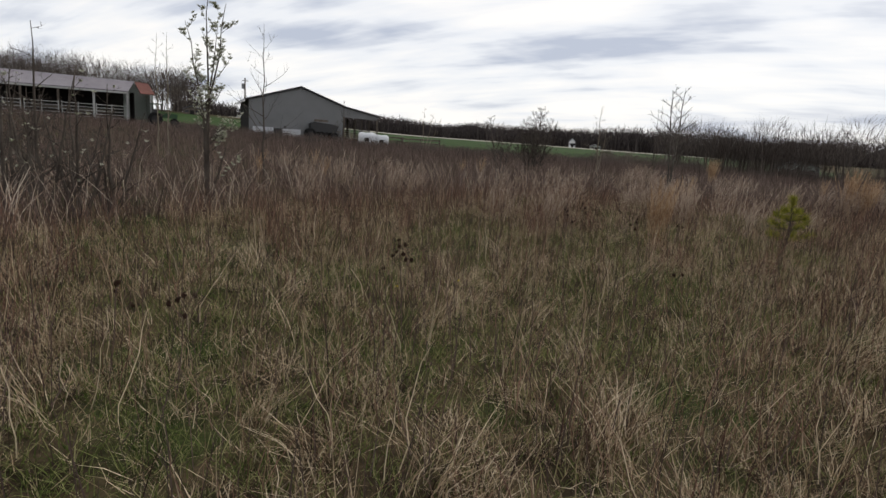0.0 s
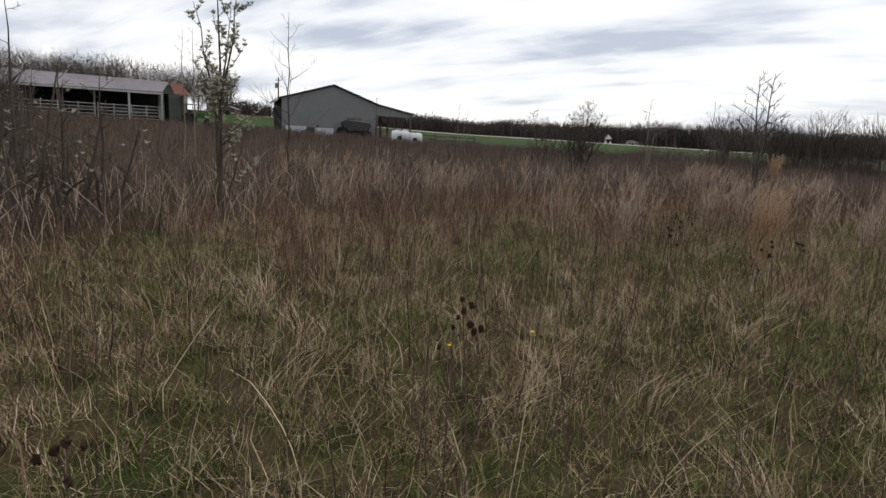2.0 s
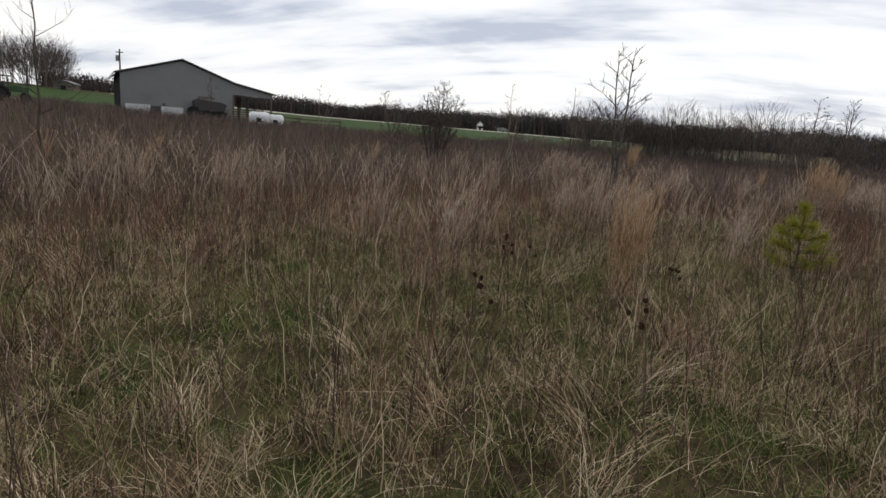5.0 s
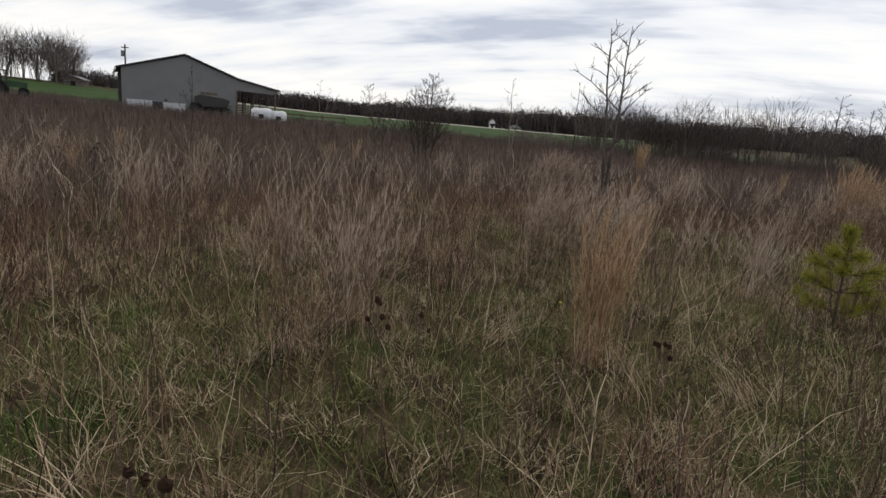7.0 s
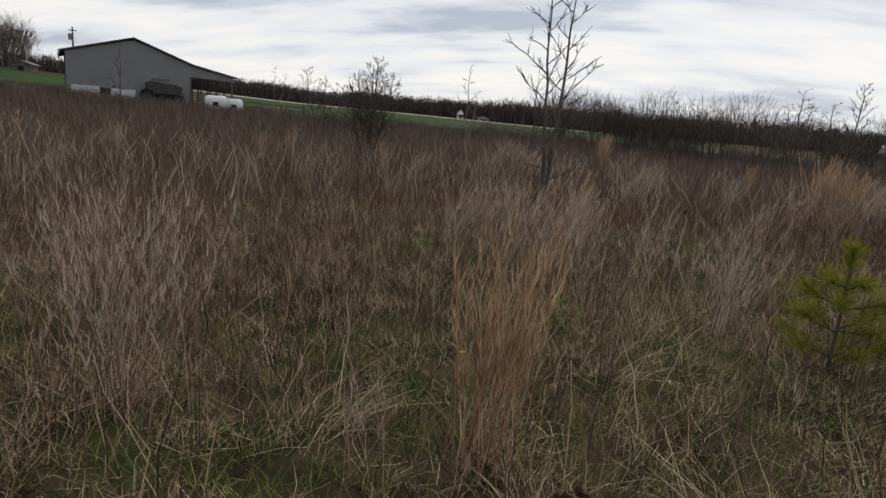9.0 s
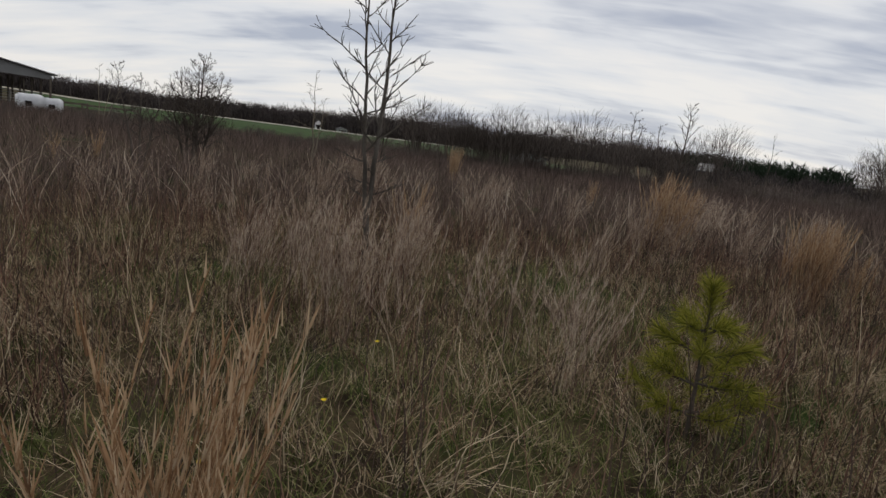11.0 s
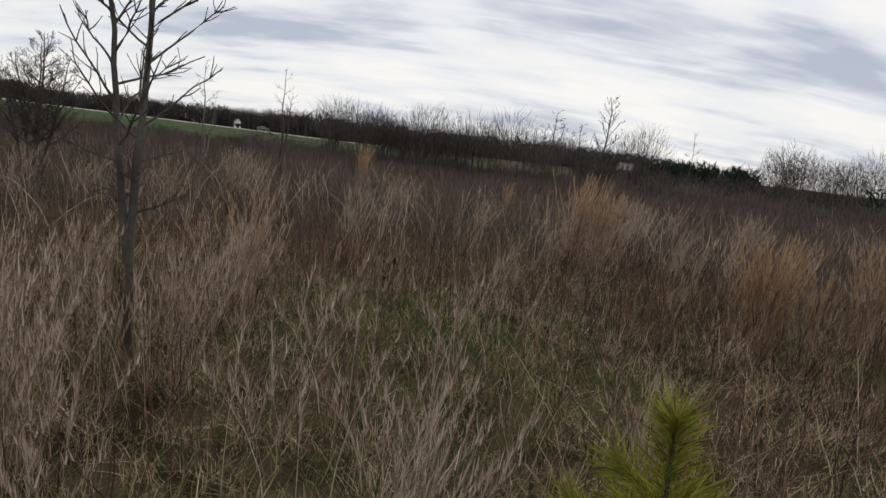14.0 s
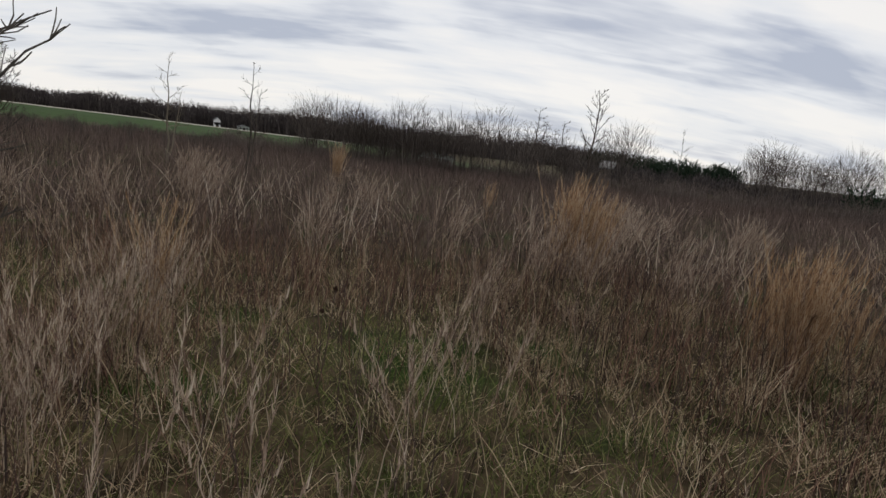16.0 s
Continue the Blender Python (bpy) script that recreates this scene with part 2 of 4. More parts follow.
def waves(x, y, size, seed):
    """Smooth pseudo-random field from 0 to 1."""
    r = np.random.default_rng(seed)
    t = np.zeros_like(np.asarray(x, float))
    for k in range(7):
        a, f, p = r.uniform(0, 6.28), r.uniform(0.6, 1.7) / size * 6.28, r.uniform(0, 6.28)
        t = t + np.sin((x * np.cos(a) + y * np.sin(a)) * f + p + 1.3 * np.sin((x * np.sin(a) - y * np.cos(a)) * f * 0.6))
    return 0.5 + 0.5 * np.tanh(t / 3.0)


def blades(base, height, width, lean, bend, segs, toward=None, jitter=0.0, sharp=0.7):
    """Tapered, bent strips, one for each row of base: vertices and faces as arrays."""
    n = len(base)
    height, width = np.broadcast_to(height, n), np.broadcast_to(width, n)
    way = rng.uniform(0, 2 * np.pi, n) if toward is None else toward
    face = rng.uniform(0, np.pi, n)
    dl = np.stack([np.cos(way), np.sin(way)], 1)
    df = np.stack([np.cos(face), np.sin(face)], 1)
    lean, bend = np.broadcast_to(lean, n), np.broadcast_to(bend, n)
    levels = segs + 1
    v = np.zeros((n, 2 * segs + 1, 3))
    for i in range(levels):
        s = i / segs
        off = height * (lean * s + bend * s * s)
        up = height * s * np.sqrt(np.clip(1 - (0.55 * (lean + bend * s)) ** 2, 0.15, 1))
        c = base + np.concatenate([dl * off[:, None], up[:, None]], 1)
        if 0 < i < segs and jitter:
            c[:, :2] += rng.normal(0, jitter, (n, 2)) * height[:, None]
        if i == segs:
            v[:, 2 * segs] = c
        else:
            w = 0.5 * width * (1 - s) ** sharp
            v[:, 2 * i, :2], v[:, 2 * i + 1, :2] = c[:, :2] - df * w[:, None], c[:, :2] + df * w[:, None]
            v[:, 2 * i, 2] = v[:, 2 * i + 1, 2] = c[:, 2]
    start = (np.arange(n) * (2 * segs + 1))[:, None]
    tris = []
    for i in range(segs - 1):
        q = 2 * i
        tris += [[q, q + 1, q + 3], [q, q + 3, q + 2]]
    tris.append([2 * segs - 2, 2 * segs - 1, 2 * segs])
    f = (start[:, :, None] + np.array(tris)[None]).reshape(-1, 3)
    return v.reshape(-1, 3), f


def tri_mesh(name, pieces, mat):
    me = bpy.data.meshes.new(name)
    off, vs, fs = 0, [], []
    for v, f in pieces:
        vs.append(v)
        fs.append(f + off)
        off += len(v)
    v, f = np.concatenate(vs), np.concatenate(fs)
    me.vertices.add(len(v))
    me.vertices.foreach_set("co", v.astype(np.float32).ravel())
    me.loops.add(f.size)
    me.loops.foreach_set("vertex_index", f.astype(np.int32).ravel())
    me.polygons.add(len(f))
    me.polygons.foreach_set("loop_start", np.arange(0, f.size, 3, dtype=np.int32))
    me.materials.append(mat)
    me.update()
    me.validate()
    return me


def stuff(name, pieces, mat, label, category):
    return tagged(new(name, tri_mesh(name, pieces, mat)), label, category, kind="stuff")


# ---- ground ----
def sheet(name, corners, nx, ny, lift, mat, label, category, kind="structure"):
    s = Shape()
    c = [np.array(q, float) for q in corners]
    for j in range(ny + 1):
        for i in range(nx + 1):
            u, w = i / nx, j / ny
            p = (c[0] * (1 - u) + c[1] * u) * (1 - w) + (c[3] * (1 - u) + c[2] * u) * w
            s.v.append(Vector((p[0], p[1], ground_z(*p) + lift)))
    s.f = [(j * (nx + 1) + i, j * (nx + 1) + i + 1, (j + 1) * (nx + 1) + i + 1, (j + 1) * (nx + 1) + i) for j in range(ny) for i in range(nx)]
    return tagged(new(name, s.mesh(name, mat, True)), label, category, kind=kind)


def build_ground():
    axis = np.concatenate([-np.geomspace(3000, 32, 40), np.arange(-31, 31.1, 0.5), np.geomspace(32, 3000, 60)])
    gx, gy = np.meshgrid(axis, axis + 10)
    z = land(gx, gy)
    n = len(axis)
    v = np.stack([gx.ravel(), gy.ravel(), z.ravel()], 1)
    i = (np.arange(n - 1)[:, None] * n + np.arange(n - 1)[None]).ravel()
    f = np.concatenate([np.stack([i, i + 1, i + n + 1], 1), np.stack([i, i + n + 1, i + n], 1)])
    me = tri_mesh("ground", [(v, f)], SOIL)
    me.shade_smooth()
    tagged(new("ground", me), "brown thatch and soil of an overgrown meadow", "ground", kind="structure")


build_ground()
sheet("crop_field_ground", [(-6, 87), (75, 80), (75, 165), (-30, 165)], 40, 40, 0.06, FIELD, "flat bright green crop field beyond the meadow", "field")
sheet("stubble_strip_ground", [(-60, 166), (82, 166), (82, 188), (-60, 188)], 40, 10, 0.08, STRIP, "pale stubble strip along the far wood", "field")
sheet("lawn_ground", [(-48, 86), (-27, 90), (-34, 150), (-75, 150)], 20, 20, 0.06, FIELD, "green grass behind the farm sheds", "grass")
sheet("farm_track_ground", [(-44, 80), (-26.5, 75.0), (-26, 78.5), (-44, 84)], 14, 4, 0.09, STRIP, "pale gravel farm track between the sheds", "track")

# ---- meadow plants ----
GREENS = [(-3.0, 6.7), (-1.7, 4.6), (0.1, 7.8), (0.2, 4.1), (1.2, 4.6), (-1.3, 2.6), (-3.8, 8.2), (2.4, 6.7), (-0.1, 8.5),
          (2.1, 6.1), (-1.0, 6.0), (0.2, 9.3), (0.7, 10.7), (3.06, 9.66), (2.0, 8.6), (4.0, 9.1), (5.19, 11.54), (5.1, 10.43),
          (3.24, 10.34), (5.02, 11.11), (4.17, 11.54), (6.97, 12.3), (3.83, 13.66), (7.06, 12.98), (6.38, 12.72), (10.04, 16.72), (6.8, 13.83)]


def clearing(x, y):
    c = np.zeros_like(x)
    for gx, gy in GREENS:
        c = np.maximum(c, np.exp(-((x - gx) ** 2 + (y - gy) ** 2) / (2 * 0.68 ** 2)))
    return np.maximum(c, 0.75 * smooth_step(waves(x, y, 3.2, 5), 0.72, 0.95))


def scatter(x0, x1, y0, y1, per_m2, keep):
    n = int((x1 - x0) * (y1 - y0) * per_m2)
    x, y = rng.uniform(x0, x1, n), rng.uniform(y0, y1, n)
    k = rng.uniform(0, 1, n) < keep(x, y)
    return x[k], y[k]


def from_path(x, y):
    """Distance from the line walked."""
    a, b, c = np.array((0, 0)), np.array((2.2, 6.6)), np.array((5.3, 10.5))
    best = np.full_like(x, 1e9)
    for p, q in ((a, b), (b, c)):
        d = q - p
        t = np.clip(((x - p[0]) * d[0] + (y - p[1]) * d[1]) / (d @ d), 0, 1)
        best = np.minimum(best, np.hypot(x - p[0] - t * d[0], y - p[1] - t * d[1]))
    return best


def rooted(x, y, lift=-0.01):
    return np.stack([x, y, land(x, y) + lift], 1)


def near(x, y):
    return (from_path(x, y) < 7.5) & (y > 1.2 - 0.2 * x)


def clumpy(x, y, size, seed, low=0.35, high=0.75):
    return smooth_step(waves(x, y, size, seed), low, high)


def build_meadow():
    box = (-8, 13, 0.6, 19.5)
    # upright dead stalks, in clumps
    x, y = scatter(*box, 230, lambda x, y: near(x, y) * (1 - 0.95 * clearing(x, y)) * (0.04 + 0.96 * clumpy(x, y, 0.8, 11, .5, .75)))
    n = len(x)
    h = rng.uniform(0.2, 0.6, n) * (0.6 + 0.8 * waves(x, y, 1.6, 3))
    stuff("tall_dead_grass", [blades(rooted(x, y), h, rng.uniform(.003, .007, n), rng.uniform(0, .5, n), rng.uniform(-.2, .8, n), 4, jitter=.035)],
          STRAW, "tall dry grey-tan grass standing in the meadow", "grass")
    x, y = scatter(*box, 230, lambda x, y: near(x, y) * (.5 + .5 * smooth_step(y, 5, 9)) * (1 - 0.95 * clearing(x, y)) * clumpy(x, y, 1.3, 23, 0.48, 0.72))
    n = len(x)
    h = rng.uniform(0.3, 0.75, n)
    stuff("reddish_dead_grass", [blades(rooted(x, y), h, rng.uniform(.0035, .008, n), rng.uniform(0, .35, n), rng.uniform(-.15, .5, n), 4, jitter=.03)],
          REDDISH, "tall reddish-brown dead grass stems", "grass")
    # long pale stems with drooping tips
    x, y = scatter(*box, 20, lambda x, y: near(x, y) * (1 - 0.7 * clearing(x, y)) * (.15 + .85 * clumpy(x, y, 1.4, 29, .45, .75)))
    n = len(x)
    h = rng.uniform(0.4, 0.75, n)
    stuff("drooping_pale_grass", [blades(rooted(x, y), h, rng.uniform(.004, .007, n), rng.uniform(0, .25, n), rng.uniform(.0, .5, n), 5, jitter=.02, sharp=.35)],
          PALE, "long pale dead grass with drooping tips", "grass")
    # matted straw lying low, with green grass coming through
    def close(x, y):
        return near(x, y) * np.clip(1.35 - from_path(x, y) / 7.0, .3, 1)
    x, y = scatter(*box, 2300, lambda x, y: close(x, y) * (0.06 + 0.94 * clumpy(x, y, 0.55, 31, .44, .68)) * (1 - 0.65 * clearing(x, y)))
    n = len(x)
    h = rng.uniform(0.05, 0.17, n) * (.7 + .7 * waves(x, y, .7, 33))
    stuff("matted_straw", [blades(rooted(x, y, 0.01), h, rng.uniform(.0026, .0058, n), rng.uniform(.1, 1.5, n), rng.uniform(-.6, 1.0, n), 2, jitter=.2, sharp=.5)],
          PALE, "matted pale straw lying over the ground", "grass")
    x, y = scatter(*box, 2100, lambda x, y: close(x, y) * (0.5 - .2 * smooth_step(y, 9, 12) + 0.5 * clearing(x, y)) * (0.25 + 0.75 * clumpy(x, y, 0.4, 37, .35, .7)))
    n = len(x)
    h = rng.uniform(0.06, 0.2, n)
    stuff("green_grass", [blades(rooted(x, y), h, rng.uniform(.0035, .007, n), rng.uniform(.1, .9, n), rng.uniform(.0, 1.0, n), 2, jitter=.06)],
          GREEN, "short green spring grass in the clearings", "grass")
    # tussocks of long straw, lodged and combed one way each
    tx, ty = scatter(*box, 5.5, lambda x, y: close(x, y) * (.05 + .95 * clumpy(x, y, 1.5, 45, .48, .66)) * (1 - .9 * clearing(x, y)) * (1 - .4 * smooth_step(y, 7.5, 10)))
    i = np.repeat(np.arange(len(tx)), 64)
    size, comb, flop = rng.uniform(.55, 1.25, len(tx)), rng.uniform(0, 6.28, len(tx)), rng.uniform(.1, .8, len(tx))
    n = len(i)
    x, y = tx[i] + rng.normal(0, .075, n) * size[i], ty[i] + rng.normal(0, .075, n) * size[i]
    h = rng.uniform(.16, .42, n) * size[i]
    stuff("lodged_straw_tussocks", [blades(rooted(x, y), h, rng.uniform(.003, .0062, n), flop[i] * rng.uniform(.4, 1.3, n), rng.uniform(.2, 1.3, n), 4, toward=comb[i] + rng.normal(0, .75, n), jitter=.03, sharp=.45)],
          PALE, "lodged tussocks of long pale dead grass", "grass")
    # thin straight dark stubble stems
    x, y = scatter(*box, 26, lambda x, y: near(x, y) * (.2 + .8 * clumpy(x, y, .9, 47, .4, .65)))
    n = len(x)
    stuff("dark_stubble_stems", [blades(rooted(x, y), rng.uniform(.2, .5, n), rng.uniform(.004, .007, n), rng.uniform(0, .18, n), rng.uniform(-.06, .1, n), 2, sharp=.2)],
          WEED, "thin straight dark stems standing in the grass", "weeds")
    # dark forked weed stems
    x, y = scatter(*box, 24, lambda x, y: near(x, y) * (1 - 0.5 * clearing(x, y)) * (0.3 + 0.7 * clumpy(x, y, 1.3, 41)))
    h = rng.uniform(0.35, 0.85, len(x))
    way = rng.uniform(0, 6.28, len(x))
    lean = rng.uniform(0, .22, len(x))
    main = blades(rooted(x, y), h, .0065, lean, 0.05, 3, toward=way, sharp=.4, jitter=.012)
    forks = []
    for k in range(4):
        s = rng.uniform(.5, .92, len(x))
        o = h * (lean * s + 0.05 * s * s)
        b = rooted(x, y) + np.stack([np.cos(way) * o, np.sin(way) * o, h * s * .99], 1)
        forks.append(blades(b, h * rng.uniform(.12, .3, len(x)), .004, rng.uniform(.3, .9, len(x)), -.1, 2, sharp=.4))
    stuff("dark_weed_stems", [main, *forks], WEED, "thin dark forked weed stalks among the grass", "weeds")
    # middle distance, thinning outwards
    def ring(x, y):
        d = from_path(x, y)
        return (d >= 7.2) & (d < 27) & (y > 3 - 0.7 * x) & (y > 0.25 * x) & (y > 2)
    mid = (-24, 36, 2, 42)
    x, y = scatter(*mid, 115, lambda x, y: ring(x, y) * (0.3 + 0.7 * clumpy(x, y, 1.8, 51)) * np.clip(1.5 - from_path(x, y) / 22, .35, 1))
    h = rng.uniform(0.35, 0.85, len(x)) * (0.7 + 0.5 * waves(x, y, 6, 8))
    stuff("meadow_brush", [blades(rooted(x, y), h, rng.uniform(.007, .015, len(x)), rng.uniform(0, .4, len(x)), rng.uniform(-.2, .6, len(x)), 3, jitter=.04)],
          BRUSH, "purple-brown dead weeds covering the meadow", "weeds")
    x, y = scatter(*mid, 48, lambda x, y: ring(x, y) * clumpy(x, y, 1.9, 57, 0.5, 0.75) * np.clip(1.9 - from_path(x, y) / 9.0, .04, 1))
    h = rng.uniform(0.5, 0.95, len(x))
    stuff("meadow_tall_grass", [blades(rooted(x, y), h, rng.uniform(.008, .016, len(x)), rng.uniform(0, .3, len(x)), rng.uniform(0, .8, len(x)), 4, jitter=.02, sharp=.4)],
          GREYTAN, "tall pale dead grass scattered over the meadow", "grass")
    # far brush
    n = 210000
    a, r = np.radians(rng.uniform(-47, 68, n)), np.sqrt(rng.uniform(24 ** 2, 84 ** 2, n))
    x, y = r * np.sin(a), 5 + r * np.cos(a)
    k = (from_path(x, y) > 26) & (rng.uniform(0, 1, n) < 0.45 + 0.55 * clumpy(x, y, 5, 61)) & ((y < 80) | (x < -3))
    x, y, r = x[k], y[k], r[k]
    h = rng.uniform(0.4, 1.0, len(x)) * (0.6 + 0.6 * waves(x, y, 9, 63))
    stuff("far_meadow_brush", [blades(rooted(x, y), h, rng.uniform(.012, .03, len(x)), rng.uniform(0, .4, len(x)), rng.uniform(-.2, .4, len(x)), 1)],
          BRUSH, "brown dead weeds and brush reaching the farm", "weeds")


build_meadow()

# ---- broomsedge tufts ----
def tuft_mesh(count, h, spread, seed, plume=1.0, mat=None, first=.3, nod=1.0):
    global rng
    keep, rng = rng, np.random.default_rng(seed)
    b = np.zeros((count, 3))
    b[:, :2] = rng.normal(0, spread * 0.35, (count, 2))
    hh = h * rng.uniform(.6, 1.05, count)
    way = np.where(rng.uniform(0, 1, count) < .5, rng.normal(-0.4, .8, count), rng.uniform(0, 6.28, count))
    lean, bend = rng.uniform(0, .16, count), rng.uniform(.02, .3, count) * min(1.0, .35 + nod) + .35 * nod * (rng.uniform(0, 1, count) < .35) * rng.uniform(.4, 1, count)
    pieces = [blades(b, hh, rng.uniform(.004, .007, count), lean, bend, 4, toward=way)]
    for s0 in np.linspace(first, .985, 44):
        s = s0 + rng.uniform(-.02, .02, count)
        o = hh * (lean * s + bend * s * s)
        up = hh * s * np.sqrt(np.clip(1 - (0.55 * (lean + bend * s)) ** 2, .15, 1))
        p = b + np.stack([np.cos(way) * o, np.sin(way) * o, up], 1)
        pieces.append(blades(p, rng.uniform(.05, .12, count), rng.uniform(.0028, .006, count) * plume, rng.uniform(.0, .36, count), .1, 1, toward=way + rng.normal(0, 1.1, count)))
    low = rng.normal(0, spread * .5, (count * 2, 3))
    low[:, 2] = 0
    leaf = blades(low, rng.uniform(.15, .5, count * 2) * h, .004, rng.uniform(.1, .7, count * 2), .4, 3)
    made = tri_mesh("plume", pieces, mat or BROOM), tri_mesh("basal_leaves", [leaf], STRAW)
    rng = keep
    return made


TUFTS = [(3.36, 9.5, 1.1, 3), (3.3, 9.57, 1.0, 3), (1.72, 10.0, 1.08, 0), (1.85, 10.3, 1.05, 2), (1.6, 10.3, 1.0, 2), (6.72, 11.28, 0.63, 0), (10.54, 16.12, 1.26, 1),
         (10.88, 15.96, 1.08, 1), (9.78, 12.72, 1.03, 1), (9.95, 12.85, 0.9, 1), (9.7, 14.85, 0.9, 0), (10.97, 12.47, 1.03, 1), (5.53, 11.11, 0.72, 0), (5.7, 11.88, 0.77, 2),
         (5.96, 11.79, 0.63, 2), (5.79, 12.72, 0.9, 2), (5.28, 13.32, 0.85, 2), (4.59, 11.62, 0.72, 2), (-3.4, 14.7, 0.9, 0), (4.42, 12.21, 0.81, 0), (-2.7, 11.4, 0.8, 0),
         (9.78, 17.48, 0.81, 0), (12.76, 29.9, 1.26, 1), (5.45, 14.08, 0.85, 0), (7.57, 16.98, 0.9, 0),
         (4.3, 12.4, .95, 0), (4.2, 12.95, .95, 0), (3.75, 12.8, .9, 0), (4.85, 13.0, .8, 2), (5.1, 13.15, .8, 0), (4.6, 13.2, .85, 2),
         (5.3, 11.9, .85, 2), (5.75, 11.45, .8, 2), (6.55, 12.6, .9, 2), (7.0, 12.9, .85, 2), (2.85, 9.5, .55, 2)]
TUFT_KIND = [tuft_mesh(34, 1.0, .36, 1, 1.15, GREYTAN, .5), tuft_mesh(70, 1.0, .2, 2, 1.2, None, .35, .3), tuft_mesh(9, 1.0, .26, 3, 1.4, GREYTAN, .55), tuft_mesh(24, 1.0, .15, 4, 1.25, None, .42, .25)]
for k in range(165):
    ta, td = radians(random.uniform(-38, 62)), 4.0 + 15.0 * random.random() ** 1.2
    tx, ty = 2 + td * math.sin(ta), 7 + td * math.cos(ta)
    if float(waves(np.array(tx), np.array(ty), 7.0, 9)) > .36 and float(from_path(np.array([tx]), np.array([ty]))[0]) > 3.3:
        TUFTS.append((tx, ty, random.uniform(.62, 1.0), random.choice((0, 0, 0, 0, 2, 2, 2, 2, 2, 3))))
for tx, ty, th, tk in TUFTS:
    tuft = thing("broomsedge_tuft", pose(tx, ty, ground_z(tx, ty), 0, 0, random.uniform(-25, 25)) @ Matrix.Diagonal((th, th, th, 1)),
                 ("open tuft of pale tan broomsedge", "dense orange-tan tuft of dry broomsedge", "few tall feathery grey-tan grass stems", "tall feathery golden-tan broomsedge plumes")[tk], "grass tuft", "broomsedge tufts")
    part("plume", TUFT_KIND[tk][0], None, tuft)
    part("basal_leaves", TUFT_KIND[tk][1], None, tuft, "dry low leaves")


# ---- trees ----
def limb(shape, p, d, length, r, depth, rnd, up=0.25, wander=0.12, twigs=4, spread=0.8, tips=None, k=5, taper=0.25, least=.003):
    n = 5 if depth else 3
    pts, radii = [Vector(p)], [r]
    d = Vector(d).normalized()
    for i in range(n):
        d = (d + Vector((rnd.gauss(0, wander), rnd.gauss(0, wander), rnd.gauss(0, wander) + up / n))).normalized()
        pts.append(pts[-1] + d * length / n)
        radii.append(r * (1 - (1 - taper) * (i + 1) / n))
    shape.tube(pts, radii, k if depth else 3)
    if tips is not None and depth < 2:
        tips += pts[1:]
    if depth:
        for i in range(twigs):
            s = rnd.uniform(0.25, 0.95) * n
            j = min(int(s), n - 1)
            q = pts[j].lerp(pts[j + 1], s - j)
            t = (pts[j + 1] - pts[j]).normalized()
            side = t.orthogonal().normalized()
            side.rotate(Matrix.Rotation(rnd.uniform(0, 6.28), 3, t))
            limb(shape, q, t * (1 - 0.4 * spread) + side * spread, length * rnd.uniform(.3, .55) * (1.15 - 0.5 * s / n), max(radii[j] * .5, least), depth - 1, rnd, up, wander, max(2, twigs - 1), spread, tips, k, taper, least)


def bare_tree(name, x, y, height, r, label, seed, stems=((0, 0, 1.0),), start=.3, count=10, depth=1, spread=.8, length=.35, up=.3, mat=None, twigs=4, leaves=0, group="", lift=0.0, fork=0.0):
    """A trunk or several, each (lean in x, lean in y, share of the height), with limbs from start upwards."""
    rnd = random.Random(seed)
    ob = thing(name, pose(x, y, ground_z(x, y) + lift), label, "tree", group)
    trunk, crown, tips = Shape(), Shape(), []
    least = max(.003, .0002 * math.hypot(x, y))
    for sx, sy, share in stems:
        h, n = height * share, 9
        pts = [Vector((sx * .12, sy * .12, -0.05))]
        for i in range(1, n + 1):
            s = i / n
            g = max(0.0, (s * share - fork) / max(1e-3, share - fork)) ** .8 if fork < share * .9 else s
            pts.append(Vector((sx * (.12 * (1 - fork) + g) + rnd.gauss(0, .006 * h), sy * (.12 * (1 - fork) + g) + rnd.gauss(0, .006 * h), h * s)))
        radii = [r * (share ** .5) * (1 - .88 * i / n) for i in range(n + 1)]
        trunk.tube(pts, radii, 7)
        for i in range(int(count * share)):
            s = start + (0.97 - start) * (i + rnd.uniform(.1, .9)) / max(1, int(count * share))
            j = min(int(s * n), n - 1)
            q = pts[j].lerp(pts[j + 1], s * n - j)
            a = i * 2.4 + rnd.uniform(-.5, .5)
            out = Vector((math.cos(a), math.sin(a), .35 + .7 * (1 - spread)))
            limb(crown, q, out, height * length * (1.15 - s) * rnd.uniform(.75, 1.2) + .04 * height, max(radii[j] * .5, least), depth, rnd, up, .1, twigs, spread, tips, least=least)
    part("trunk", trunk, mat or DARKBARK, ob, smooth=True)
    part("crown", crown, mat or DARKBARK, ob)
    if leaves:
        pick = np.array([tuple(rnd.choice(tips)) for _ in range(leaves)]) + np.array([[rnd.gauss(0, .012) for _ in range(3)] for _ in range(leaves)])
        global rng
        keep, rng = rng, np.random.default_rng(seed)
        me = tri_mesh("leaves", [blades(np.repeat(pick, 7, 0), rng.uniform(.03, .06, leaves * 7), rng.uniform(.02, .035, leaves * 7), rng.uniform(.3, 1.3, leaves * 7), .2, 2, sharp=.3)], BLOSSOM)
        rng = keep
        part("leaves", me, BLOSSOM, ob, "small pale green unfolding leaves")
    return ob


def place(az_deg, d, eye=(0, 0)):
    return eye[0] + d * math.sin(radians(az_deg)), eye[1] + d * math.cos(radians(az_deg))


